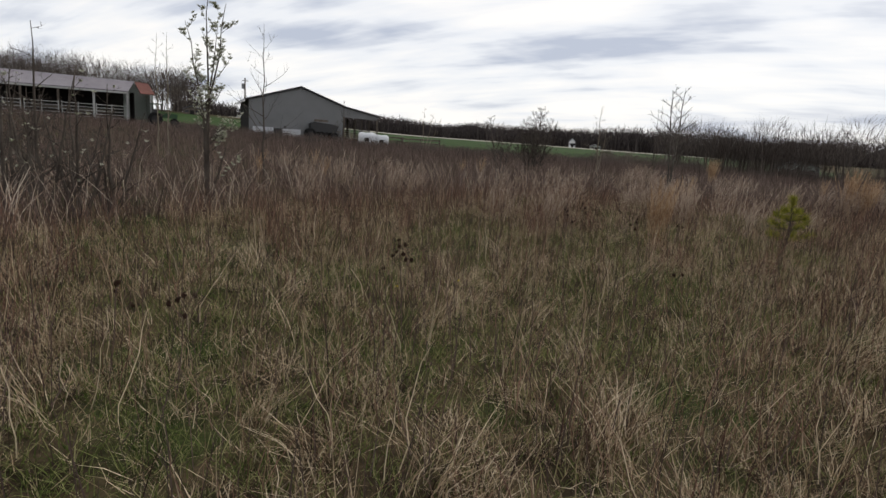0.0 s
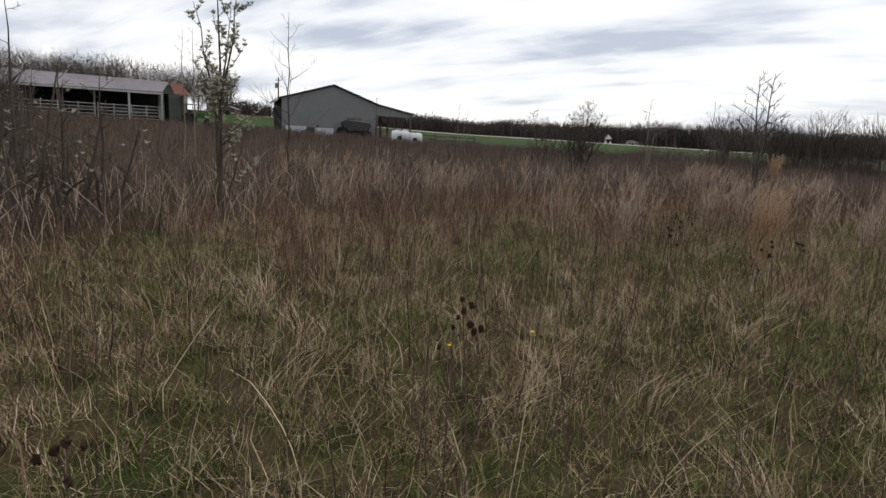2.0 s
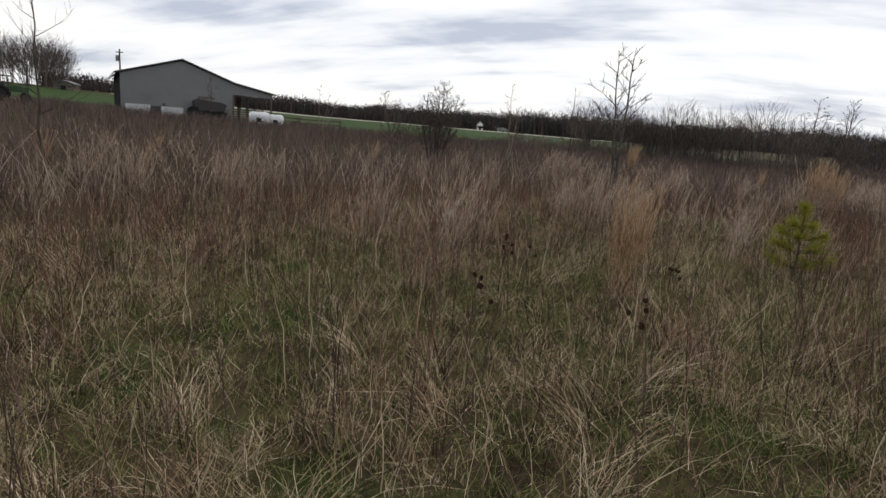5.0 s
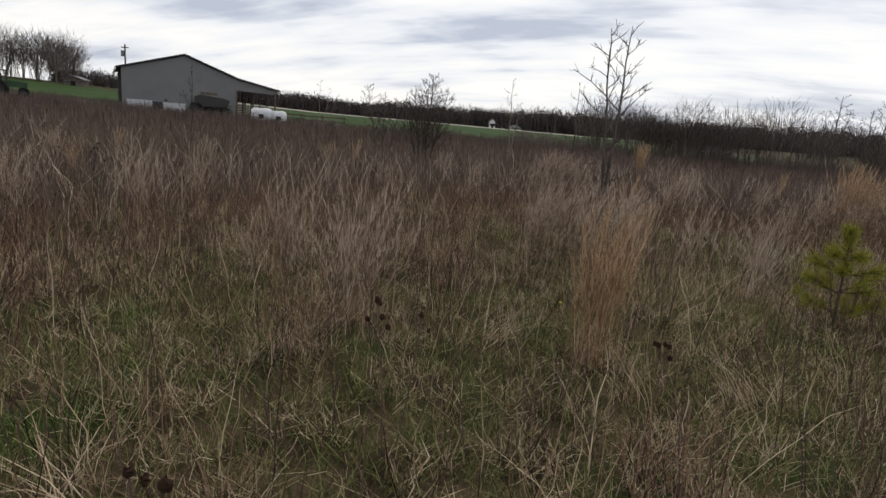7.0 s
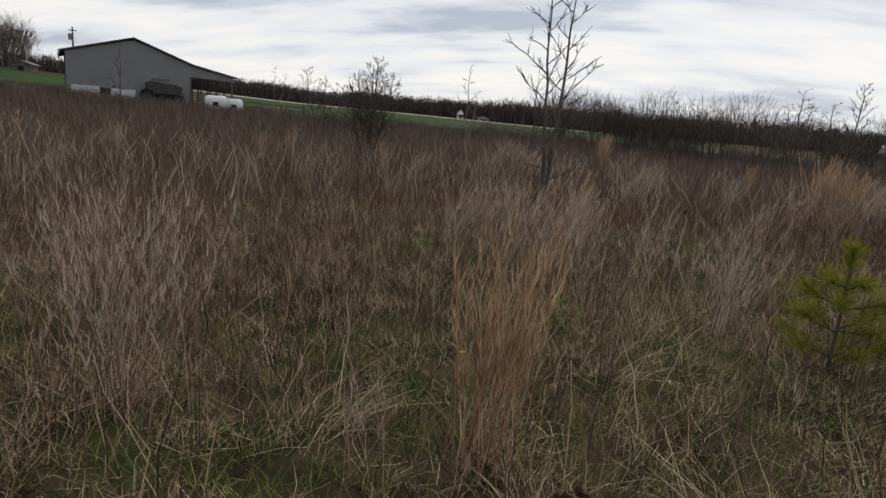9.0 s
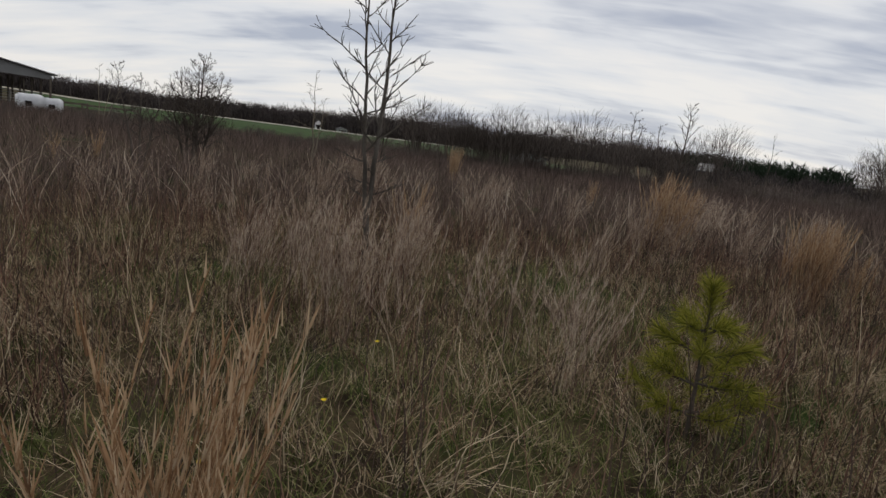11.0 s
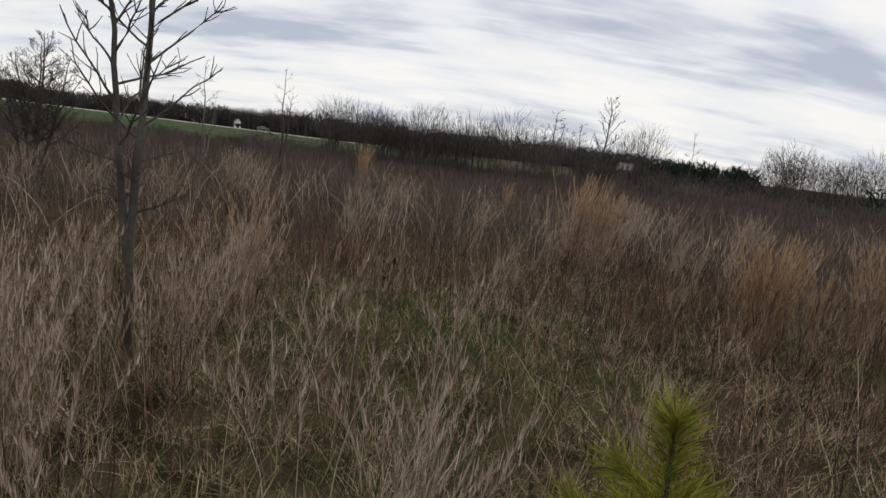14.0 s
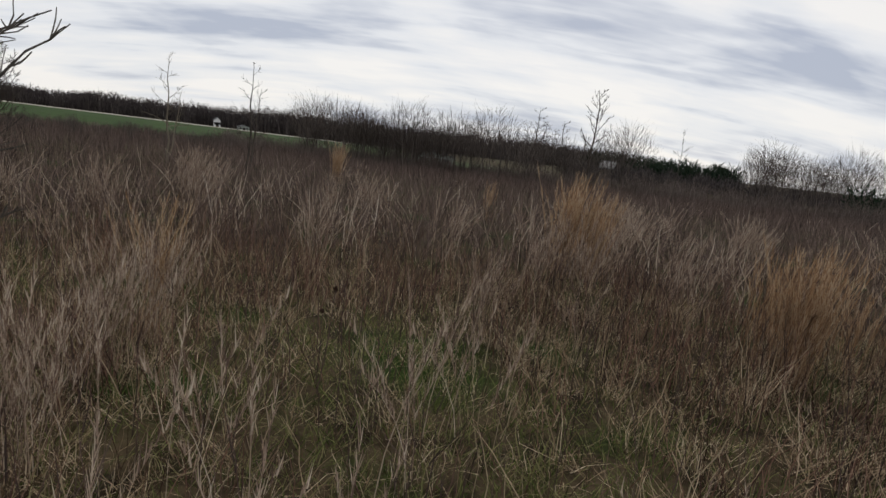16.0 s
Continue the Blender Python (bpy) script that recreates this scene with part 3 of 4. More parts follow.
# young pear with new leaves
bare_tree("pear_sapling", -4.4, 11.2, 3.9, .036, "slender young pear tree with pale unfolding leaves", 5,
          stems=((.05, 0, 1.0), (-.42, .1, .86), (.38, -.05, .93), (.12, .25, .85), (.42, .1, .42)), start=.3, count=11, depth=1, spread=.55, length=.14, up=.7, leaves=480, twigs=3, fork=.5)
# grey tree that forks into two slim stems
def forked_tree(x, y, h):
    ob = thing("forked_tree", pose(x, y, ground_z(x, y)), "leafless young tree forking into two slim grey stems", "tree")
    rnd, crown = random.Random(12), Shape()

    def crooked(p, d, length, r0, r1, steps, lift, k):
        pts, radii = [Vector(p)], [r0]
        d = Vector(d).normalized()
        for n in range(steps):
            d = (d + Vector((rnd.gauss(0, .16), rnd.gauss(0, .16), rnd.gauss(0, .08) + lift))).normalized()
            pts.append(pts[-1] + d * length / steps)
            radii.append(r0 + (r1 - r0) * (n + 1) / steps)
        crown.tube(pts, radii, k)
        return pts
    for name, lean, start, top, r0 in (("trunk", (.10, .03), 0.0, h, .026), ("side_stem", (-.13, .05), .62, h * .98, .0185)):
        stem, pts, radii = Shape(), [], []
        for n in range(13):
            u = n / 12
            z = start + (top - start) * u
            g = max(0.0, z - .75) / (h - .75)
            pts.append(Vector((lean[0] * (g ** .8) + (.012 if name == "trunk" else -.018 * min(1, u * 5)) + rnd.gauss(0, .007), lean[1] * g + rnd.gauss(0, .007), z - (.04 if z == 0 else 0))))
            radii.append(r0 * (1 - u) ** .75 + .0035)
        stem.tube(pts, radii, 8)
        part(name, stem, BARK, ob, smooth=True)
        count = 19
        for n in range(count):
            u = .1 + .87 * (n + rnd.uniform(.2, .8)) / count if name == "side_stem" else .3 + .67 * (n + rnd.uniform(.2, .8)) / count
            q = min(int(u * 12), 11)
            base = pts[q].lerp(pts[q + 1], u * 12 - q)
            a = n * 2.4 + (0 if name == "trunk" else 1.9) + rnd.uniform(-.4, .4)
            z = base.z / h
            length = (.88 - .72 * max(0, z - .42) / .58) * rnd.uniform(.7, 1.1) if z > .42 else rnd.uniform(.15, .32)
            rise = rnd.uniform(.6, 1.0) if z > .42 else rnd.uniform(.0, .35)
            r = .0085 * (1.25 - .6 * z)
            b = crooked(base, (math.cos(a), math.sin(a), rise), length, r, .0028, 6, .05, 5)
            for w in range(int(2 + 10 * length)):
                c = rnd.randint(1, 5)
                d = (b[c] - b[c - 1]).normalized()
                side = d.orthogonal().normalized()
                side.rotate(Matrix.Rotation(rnd.uniform(0, 6.28), 3, d))
                crooked(b[c], d + side * .8 + Vector((0, 0, .25)), rnd.uniform(.05, .17) * (.6 + length), .0042, .0024, 3, .06, 4)
    part("crown", crown, BARK, ob)


forked_tree(4.86, 13.48, 2.87)
bare_tree("bare_sapling", -4.91, 16.3, 4.1, .03, "tall thin leafless sapling", 21, start=.25, count=16, depth=1, spread=.8, length=.28, up=.4)
bare_tree("bare_sapling", 7.9, 33, 3.6, .04, "slim leafless sapling at the meadow edge", 22, stems=((0, 0, 1.0), (.4, .2, .7)), start=.3, count=12, depth=1, length=.25, mat=TWIG_TAN)
bare_tree("bare_shrub_tree", 3.47, 25.5, 2.95, .05, "round bare shrubby tree with fine twigs", 23, stems=((.2, 0, 1.0), (-.3, .3, .85), (.6, -.2, .85), (.1, .5, .95), (-.5, .1, .7)), start=.22, count=30, depth=2, length=.33, spread=.75, up=.55, twigs=5)
bare_tree("bare_shrub_tree", 2.2, 26.0, 2.5, .035, "thin bare shrub with pale twig tips", 24, stems=((-.5, 0, 1.0), (.5, .3, .85), (0, .2, .9)), start=.25, count=22, depth=2, length=.33, spread=.75, up=.55, mat=TWIG)
bare_tree("bare_sapling", 9.9, 30, 3.5, .04, "slim leafless sapling at the meadow edge", 25, stems=((0, 0, 1.0), (.3, .2, .8)), start=.25, count=12, depth=1, length=.25)
bare_tree("bare_sapling", -2.5, 58, 4.2, .04, "slim leafless sapling at the meadow edge", 26, stems=((0, 0, 1.0), (.8, .2, .9), (1.4, 0, .8)), start=.5, count=6, depth=1, length=.12, mat=TWIG_TAN)
bare_tree("bare_sapling", -5.75, 33.3, 3.1, .035, "slim leafless sapling in front of the barn", 27, start=.2, count=12, depth=2, length=.25)
bare_tree("dark_leafless_tree", 14.0, 19.5, 2.95, .04, "dark leafless tree with short upswept twigs", 28, stems=((.1, 0, 1.0),), start=.3, count=30, depth=2, length=.22, spread=.6, up=.8, twigs=3)
bare_tree("field_tree", 48.5, 64.2, 7.8, .13, "leafless round-crowned tree in the hedgerow", 29, stems=((.3, 0, 1.0), (-.9, .2, .8), (1.4, 0, .85)), start=.25, count=16, depth=2, length=.32)
bare_tree("field_tree", 50.8, 62.6, 6.8, .11, "leafless tree in the hedgerow", 30, stems=((.3, 0, 1.0), (-.9, .2, .8)), start=.25, count=14, depth=2, length=.3)
bare_tree("thin_whip", 21.2, 23.2, 3.0, .02, "single thin bare whip standing above the brush", 31, stems=((.25, 0, 1.0),), start=.55, count=5, depth=1, length=.2)
for sx, sy, sh, ss in ((-5.95, 8.9, 2.75, 41), (-5.5, 9.1, 2.1, 42), (-5.3, 9.6, 2.0, 43), (-6.7, 9.2, 2.2, 44), (-6.5, 10.6, 2.0, 49), (-7.4, 10.4, 2.5, 50), (-8.6, 12.6, 2.1, 45), (-10.6, 14.2, 2.4, 46), (-10.2, 12.8, 2.2, 47), (-13.5, 18.5, 3.4, 48)):
    bare_tree("bare_shrub", sx, sy, sh, .035, "bare dark shrub with tufted twig ends", ss, stems=((0, 0, 1.0), (.4, .2, .8), (-.5, .1, .75), (.1, -.4, .6)), start=.15, count=9, depth=2, length=.26, leaves=7, twigs=3, group="shrubs by the meadow edge")
for sx, sy, sh, ss in ((-13.0, 27.5, 5.2, 51), (-12.3, 27.0, 5.2, 52)):
    bare_tree("bare_sapling", sx, sy, sh, .035, "tall thin leafless sapling", ss, start=.3, count=10, depth=1, length=.12, spread=.5, mat=TWIG_TAN)


# ---- hedgerows and woods ----
def thicket(x, y, height, stems, twigs, width, seed, spread=.5, low=.1):
    """Bare woody growth: upright stems under rounded crowns of crossing twigs, for many plants at once."""
    global rng
    keep, rng = rng, np.random.default_rng(seed)
    n = len(x)
    i = np.repeat(np.arange(n), stems)
    b = rooted(x[i] + rng.normal(0, 1, len(i)) * height[i] * .09, y[i] + rng.normal(0, 1, len(i)) * height[i] * .09)
    hs = height[i] * rng.uniform(.6, .92, len(i))
    way, lean = rng.uniform(0, 6.28, len(i)), rng.uniform(0, .35, len(i)) * spread
    pieces = [blades(b, hs, width * 1.6, lean, .05, 2, toward=way, sharp=.5)]
    j = np.repeat(np.arange(n), stems * twigs)
    m = len(j)
    u = rng.normal(0, 1, (m, 3))
    u = u / np.linalg.norm(u, axis=1)[:, None] * (rng.uniform(0, 1, m) ** .4)[:, None]
    mid, half = (1 + low) / 2 - .06, (1 - low) / 2
    wide = .34 * (.6 + .5 * spread)
    p = rooted(x[j], y[j])
    p = p + np.stack([u[:, 0] * wide, u[:, 1] * wide, mid - .04 + u[:, 2] * half * .92], 1) * height[j][:, None]
    pieces.append(blades(p, height[j] * rng.uniform(.07, .2, m), width * rng.uniform(.35, 1.0, m), rng.uniform(.1, 1.2, m), rng.uniform(-.3, .3, m), 1,
                         toward=np.arctan2(u[:, 1], u[:, 0]) + rng.normal(0, .7, m)))
    rng = keep
    return pieces


def arc(a0, a1, d0, d1, n, seed):
    r = np.random.default_rng(seed)
    a, d = np.radians(r.uniform(a0, a1, n)), r.uniform(d0, d1, n)
    return d * np.sin(a), d * np.cos(a), r


# far wood along the skyline
x, y, r = arc(-14, 44, 285, 330, 1500, 71)
stuff("far_woods", thicket(x, y, (7.6 + 3.0 * waves(x, y, 60, 72) + 2.6 * smooth_step(x, 10, 90)) * r.uniform(.8, 1.05, len(x)), 3, 26, .42, 73, .9, -.15), WOODS, "dark bare wood along the skyline", "woods")
# wood behind the shed
x, y, r = arc(-48, -22.3, 165, 200, 150, 74)
stuff("farm_woods", thicket(x, y, r.uniform(10.5, 13.5, len(x)), 4, 64, .11, 75, .9, .2), TWIG, "tall bare wood behind the open shed", "woods")
x, y, r = arc(-24, -12, 190, 220, 120, 76)
stuff("low_far_woods", thicket(x, y, r.uniform(3.5, 5.5, len(x)), 3, 26, .35, 77, 1.0, -.2), WOODS, "low dark treeline behind the barn", "woods")
# tall brush by the shed
x, y, r = arc(-48, -37.5, 45, 56, 60, 78)
stuff("shed_brush", thicket(x, y, r.uniform(4.0, 6.0, len(x)), 4, 60, .05, 79, 1.0, -.1), TWIG, "tall brown thicket beside the shed", "thicket")
# hedgerow right across the meadow
x, y, r = arc(13.5, 66, 60, 72, 420, 81)
stuff("hedgerow_brush", thicket(x, y, r.uniform(1.6, 2.5, len(x)) * (.7 + .45 * waves(x, y, 11, 80)) * (.8 + .2 * smooth_step(np.degrees(np.arctan2(x, y)), 32, 42)), 6, 30, .035, 82, 1.3, -.1), HEDGE, "dense dark leafless hedgerow", "hedge")
x, y, r = arc(19.5, 34, 58, 66, 46, 83)
stuff("hedgerow_saplings", thicket(x, y, r.uniform(5.0, 6.6, len(x)) * (.62 + .5 * waves(x, y, 14, 98)), 6, 70, .042, 84, .85, .3), TWIG, "pale bare saplings rising from the hedgerow", "hedge")
x, y, r = arc(35, 44, 62, 74, 18, 85)
stuff("hedgerow_thin_saplings", thicket(x, y, r.uniform(5.0, 7.0, len(x)) * (.6 + .5 * waves(x, y, 12, 99)), 6, 70, .042, 86, .85, .3), TWIG, "thin bare saplings in the hedgerow", "hedge")
x, y, r = arc(-24, 15, 50, 72, 150, 96)
stuff("meadow_edge_brush", thicket(x, y, r.uniform(.8, 1.5, len(x)), 6, 30, .03, 97, 1.4, -.1), TWIG, "low dark brush along the meadow edge", "brush")
# rising wood on the far side
x, y, r = arc(41, 75, 128, 165, 420, 87)
stuff("hillside_brush", thicket(x, y, r.uniform(3.2, 5.2, len(x)) * (0.75 + .25 * waves(x, y, 40, 88)), 4, 34, .16, 89, 1.2, -.2), WOODS, "dark bare brush on the far slope", "woods")
x, y, r = arc(43, 54.5, 165, 190, 90, 90)
stuff("far_conifers", thicket(x, y, r.uniform(6.0, 8.0, len(x)), 2, 110, .4, 91, .9, -.1), CONIFER, "dark green conifers on the far slope", "woods")
x, y, r = arc(54.8, 64, 100, 112, 16, 92)
stuff("tall_bare_trees", thicket(x, y, r.uniform(7.5, 9.6, len(x)), 5, 110, .06, 93, .9, .2), TWIG, "tall bare trees standing over the hedge", "trees")
x, y, r = arc(60, 75, 92, 108, 14, 94)
stuff("hedge_conifers", thicket(x, y, r.uniform(3.5, 5.0, len(x)), 3, 90, .3, 95, 1.0, -.1), CONIFER, "dark evergreen shrubs in the hedge", "hedge")


# ---- young pine ----
def young_pine(x, y, h):
    ob = thing("young_pine", pose(x, y, ground_z(x, y)), "small young pine with long yellow-green needles", "tree")
    stem, rnd, bases, ways = Shape(), random.Random(3), [], []
    top = Vector((0, 0, h - .12))
    stem.tube([Vector((0, 0, -.03)), Vector((.01, 0, h * .5)), top], [.014, .011, .006], 6)
    axes = [(Vector((0, 0, h * .5)), top), (Vector((0, 0, h * .7)), top)]
    for z, k, reach in ((.64, 4, .14), (.47, 4, .23), (.31, 4, .3), (.14, 5, .31)):
        for i in range(k):
            a = 6.28 * i / k + z * 5
            p = Vector((0, 0, z * h + rnd.uniform(-.03, .03)))
            far = reach * rnd.uniform(.8, 1.15)
            q = p + Vector((math.cos(a) * far, math.sin(a) * far, far * rnd.uniform(.15, .5)))
            stem.tube([p, p.lerp(q, .5) - Vector((0, 0, .015)), q], [.007, .006, .004], 5)
            axes.append((p.lerp(q, .22), q))
    for p, q in axes:
        d = (q - p).normalized()
        n = int(760 * (q - p).length) + 110
        for i in range(n):
            s = rnd.random() ** .7
            side = d.orthogonal()
            side.rotate(Matrix.Rotation(rnd.uniform(0, 6.28), 3, d))
            bases.append(tuple(p.lerp(q, s)))
            ways.append(tuple((d * rnd.uniform(.6, 1.4) + side * rnd.uniform(.3, 1.3) + Vector((0, 0, .1))).normalized() * rnd.uniform(.07, .15)))
    b, w = np.array(bases), np.array(ways)
    sidev = np.cross(w, np.random.default_rng(4).normal(0, 1, w.shape))
    sidev = sidev / np.linalg.norm(sidev, axis=1)[:, None] * .0013
    v = np.stack([b - sidev, b + sidev, b + w * .6 + sidev * .9 + [0, 0, .003], b + w], 1).reshape(-1, 3)
    i = np.arange(len(b))[:, None] * 4
    f = np.concatenate([i + [0, 1, 2], i + [0, 2, 3]])
    part("trunk", stem, DARKBARK, ob)
    part("needles", tri_mesh("needles", [(v, f)], NEEDLE), NEEDLE, ob, "long yellow-green needles")


young_pine(6.0, 10.6, 1.0)


# ---- dried flower stalks ----
def seed_stalk(x, y, h, seed, heads=5):
    ob = thing("dried_flower_stalk", pose(x, y, ground_z(x, y)), "dried weed stalk with dark round seed heads", "weed", "dried flower stalks")
    rnd = random.Random(seed)
    stem, tips = Shape(), []
    top = Vector((rnd.uniform(-.08, .08), rnd.uniform(-.08, .08), h))
    stem.tube([Vector((0, 0, 0)), top * .5 + Vector((.01, 0, 0)), top], [.004, .0035, .002], 5)
    tips.append(top)
    for i in range(heads - 1):
        p = top * rnd.uniform(.72, .92)
        q = p + Vector((rnd.uniform(-.09, .09), rnd.uniform(-.09, .09), rnd.uniform(.03, .1)))
        stem.tube([p, q], [.002, .0016], 4)
        tips.append(q)
    part("stem", stem, WEED, ob)
    for q in tips:
        part("seed_head", Shape().ball(q, rnd.uniform(.009, .015), 1, 1.15, .35), SEED, ob)


for i, (sx, sy, sh, heads) in enumerate(((-.26, 4.27, .78, 6), (-.36, 4.2, .68, 3), (1.93, 8.34, .75, 5), (2.0, 8.45, .66, 2), (3.32, 8.62, .52, 5), (-1.44, 3.2, .6, 5),
                                         (-1.88, 3.3, .62, 4), (1.41, 6.95, .77, 4), (2.18, 6.65, .72, 4), (1.87, 4.57, .6, 2), (-1.67, 14.1, .95, 4),
                                         (6.47, 13.49, .65, 3))):
    seed_stalk(sx, sy, sh, 100 + i, heads)


def yellow_flower(x, y, z):
    ob = thing("yellow_flower", pose(x, y, ground_z(x, y)), "tiny yellow wild flower in the grass", "flower", "wild flowers")
    part("stem", Shape().tube([Vector((0, 0, 0)), Vector((.01, 0, z))], [.002, .0015], 4), GREEN, ob)
    s = Shape()
    for i in range(8):
        a = i * .785
        c, t = Vector((.01, 0, z)), Vector((math.cos(a), math.sin(a), .35)) * .018
        n = Vector((-math.sin(a), math.cos(a), 0)) * .006
        b = len(s.v)
        s.v += [c, c + t * .7 + n, c + t, c + t * .7 - n]
        s.f.append((b, b + 1, b + 2, b + 3))
    part("petals", s, YELLOW, ob)


yellow_flower(.16, 5.88, .14)
yellow_flower(-.41, 5.44, .13)
yellow_flower(4.02, 11.0, .12)
yellow_flower(4.55, 11.9, .12)
yellow_flower(3.45, 10.6, .1)


# ---- grey barn ----
def box_part(name, lo, hi, mat, parent, label=""):
    return part(name, Shape().box(lo, hi), mat, parent, label)


def grey_barn():
    zb = ground_z(-25, 77)
    ob = thing("grey_barn", pose(-25, 77, zb, 0, 0, 22), "grey metal-sided barn with a lean-to and dark roof", "barn")
    L = 17.0

    def up(z):
        return z - zb
    # front wall with the lean-to fascia, thickness 0.15
    part("front_wall", Shape().prism([(0, -.4), (11.8, -.4), (11.8, up(4.72)), (6.3, up(6.68)), (0, up(4.85))], 0, .15), STEEL, ob, "grey ribbed metal gable wall")
    part("lean_to_fascia", Shape().prism([(11.8, up(3.45)), (16.5, up(3.3)), (16.5, up(3.72)), (11.8, up(4.72))], 0, .15), STEEL, ob)
    # side and inner walls: shade put into the colour, not bare siding
    box_part("side_wall", (0, .15, -.4), (.15, L, up(4.85)), DARK, ob, "side wall coloured near-black for its shade")
    box_part("inner_wall", (11.65, .15, -.4), (11.8, L, up(4.6)), DARK, ob)
    part("rear_wall", Shape().prism([(0, -.4), (11.8, -.4), (11.8, up(4.72)), (6.3, up(6.68)), (0, up(4.85))], L - .15, L), STEEL, ob)
    part("roof", Shape().prism([(-.55, up(4.78)), (6.3, up(6.80)), (6.3, up(6.92)), (-.55, up(4.90))], -.35, L + .3), ROOF, ob, "dark metal roof")
    part("roof", Shape().prism([(6.3, up(6.80)), (12.1, up(4.70)), (12.1, up(4.82)), (6.3, up(6.92))], -.35, L + .3), ROOF, ob, "dark metal roof")
    part("lean_to_roof", Shape().prism([(12.1, up(4.70)), (16.95, up(3.72)), (16.95, up(3.84)), (12.1, up(4.82))], -.35, L + .3), ROOF, ob)
    for px in (13.0, 14.2, 15.3, 16.4):
        for py in ((0.0, 4.2, 8.4, 12.6) if px > 16 else (8.4, 12.6)):
            box_part("post", (px - .09, py, -.4), (px + .09, py + .18, up(3.45)), TIMBER, ob)
    box_part("wall_post", (11.8, -.02, -.4), (12.0, .16, up(3.45)), TIMBER, ob)
    # white wrapped panels along the foot of the wall
    box_part("white_panel", (.45, -.08, -.1), (2.95, -.003, up(1.6)), WRAP, ob, "white sheeting along the wall foot")
    box_part("white_panel", (4.05, -.08, -.1), (6.35, -.003, up(1.5)), WRAP, ob, "white sheeting along the wall foot")
    # dark panel on the solid wall, painted in place of an opening's shade
    box_part("opening_shade_panel", (3.0, -.05, -.1), (4.0, -.003, up(1.5)), GLASS, ob, "dark low panel standing for an opening's shade")
    box_part("wall_lamp", (4.2, -.25, up(1.6)), (4.45, -.003, up(1.85)), IRON, ob)
    box_part("gutter", (-.62, -.35, up(4.55)), (-.48, L, up(4.78)), WHITE, ob)
    # pale gates under the lean-to
    for g in range(3):
        gate = thing("farm_gate", ob.matrix_world @ pose(12.1 + 1.45 * g, 3.5, 0), "pale tubular metal farm gate under the lean-to", "gate", "farm gates")
        for k in range(5):
            part("rail", Shape().tube([Vector((0, 0, .15 + .27 * k)), Vector((1.35, 0, .15 + .27 * k))], [.035, .035], 6), GALV, gate)
        for k in (0, 1.35):
            part("upright", Shape().tube([Vector((k, 0, -.2)), Vector((k, 0, 1.3))], [.04, .04], 6), GALV, gate)
    return ob


BARN = grey_barn()


def wheel(parent, x, y, z, r, w):
    t = Shape()
    prof = [(r * .55, -w / 2), (r * .92, -w / 2), (r, -w * .3), (r, w * .3), (r * .92, w / 2), (r * .55, w / 2)]
    for i in range(14):
        a = 2 * math.pi * i / 14
        t.v += [Vector((x + p * math.cos(a), y + o, z + p * math.sin(a))) for p, o in prof]
    m = len(prof)
    t.f = [(i * m + j, ((i + 1) % 14) * m + j, ((i + 1) % 14) * m + (j + 1) % m, i * m + (j + 1) % m) for i in range(14) for j in range(m)]
    tyre = part("wheel", t, RUBBER, parent)
    part("rim", Shape().tube([Vector((x, y - w * .3, z)), Vector((x, y + w * .3, z))], [r * .56, r * .56], 12), IRON, tyre)


def manure_wagon():
    ob = thing("farm_wagon", BARN.matrix_world @ pose(7.2, -1.6, -.25) @ Matrix.Diagonal((.8, .8, .85, 1)), "dark farm wagon parked against the barn", "wagon")
    part("bed", Shape().prism([(0.3, 1.1), (4.2, 1.1), (4.6, 2.0), (3.9, 2.3), (.7, 2.6), (.1, 2.3)], 0, 1.7), IRON, ob)
    box_part("side_board", (.7, -.06, 2.62), (2.9, -.01, 2.95), TIMBER, ob)
    box_part("chassis", (-.6, .7, .7), (4.8, 1.0, 1.05), IRON, ob)
    box_part("tail_rack", (4.2, .1, 1.25), (5.0, 1.6, 1.4), TIMBER, ob)
    for wx, wr in ((.2, .8), (1.9, .6), (3.9, .6)):
        wheel(ob, wx, -.15, wr, wr, .3)
        wheel(ob, wx, 1.85, wr, wr, .3)


manure_wagon()


def white_tank(px, py, length, r, turn):
    z = ground_z(px, py)
    ob = thing("wrapped_bale", pose(px, py, z, 0, 0, turn), "white plastic-wrapped bales lying by the barn", "bale", "wrapped bales")
    s = Shape()
    n, k = 8, 14
    for i in range(n + 1):
        q = i / n
        rr = r * (1 - .25 * (2 * q - 1) ** 6) * (1 + .04 * math.sin(q * 11))
        for j in range(k):
            a = 2 * math.pi * j / k
            s.v.append(Vector((length * (q - .5), rr * math.cos(a), r * .92 + rr * math.sin(a))))
    s.f = [(i * k + j, i * k + (j + 1) % k, (i + 1) * k + (j + 1) % k, (i + 1) * k + j) for i in range(n) for j in range(k)]
    s.f += [tuple(range(k)), tuple(n * k + j for j in reversed(range(k)))]
    part("wrap", s, WRAP, ob, smooth=True)
    box_part("torn_patch", (-.35, -r - .02, r * .55), (.15, -r + .25, r * 1.1), DARK, ob, "dark tear in the wrap")


white_tank(-9.9, 74.7, 2.2, .8, 10)
white_tank(-8.2, 75.2, 1.6, .72, 10)


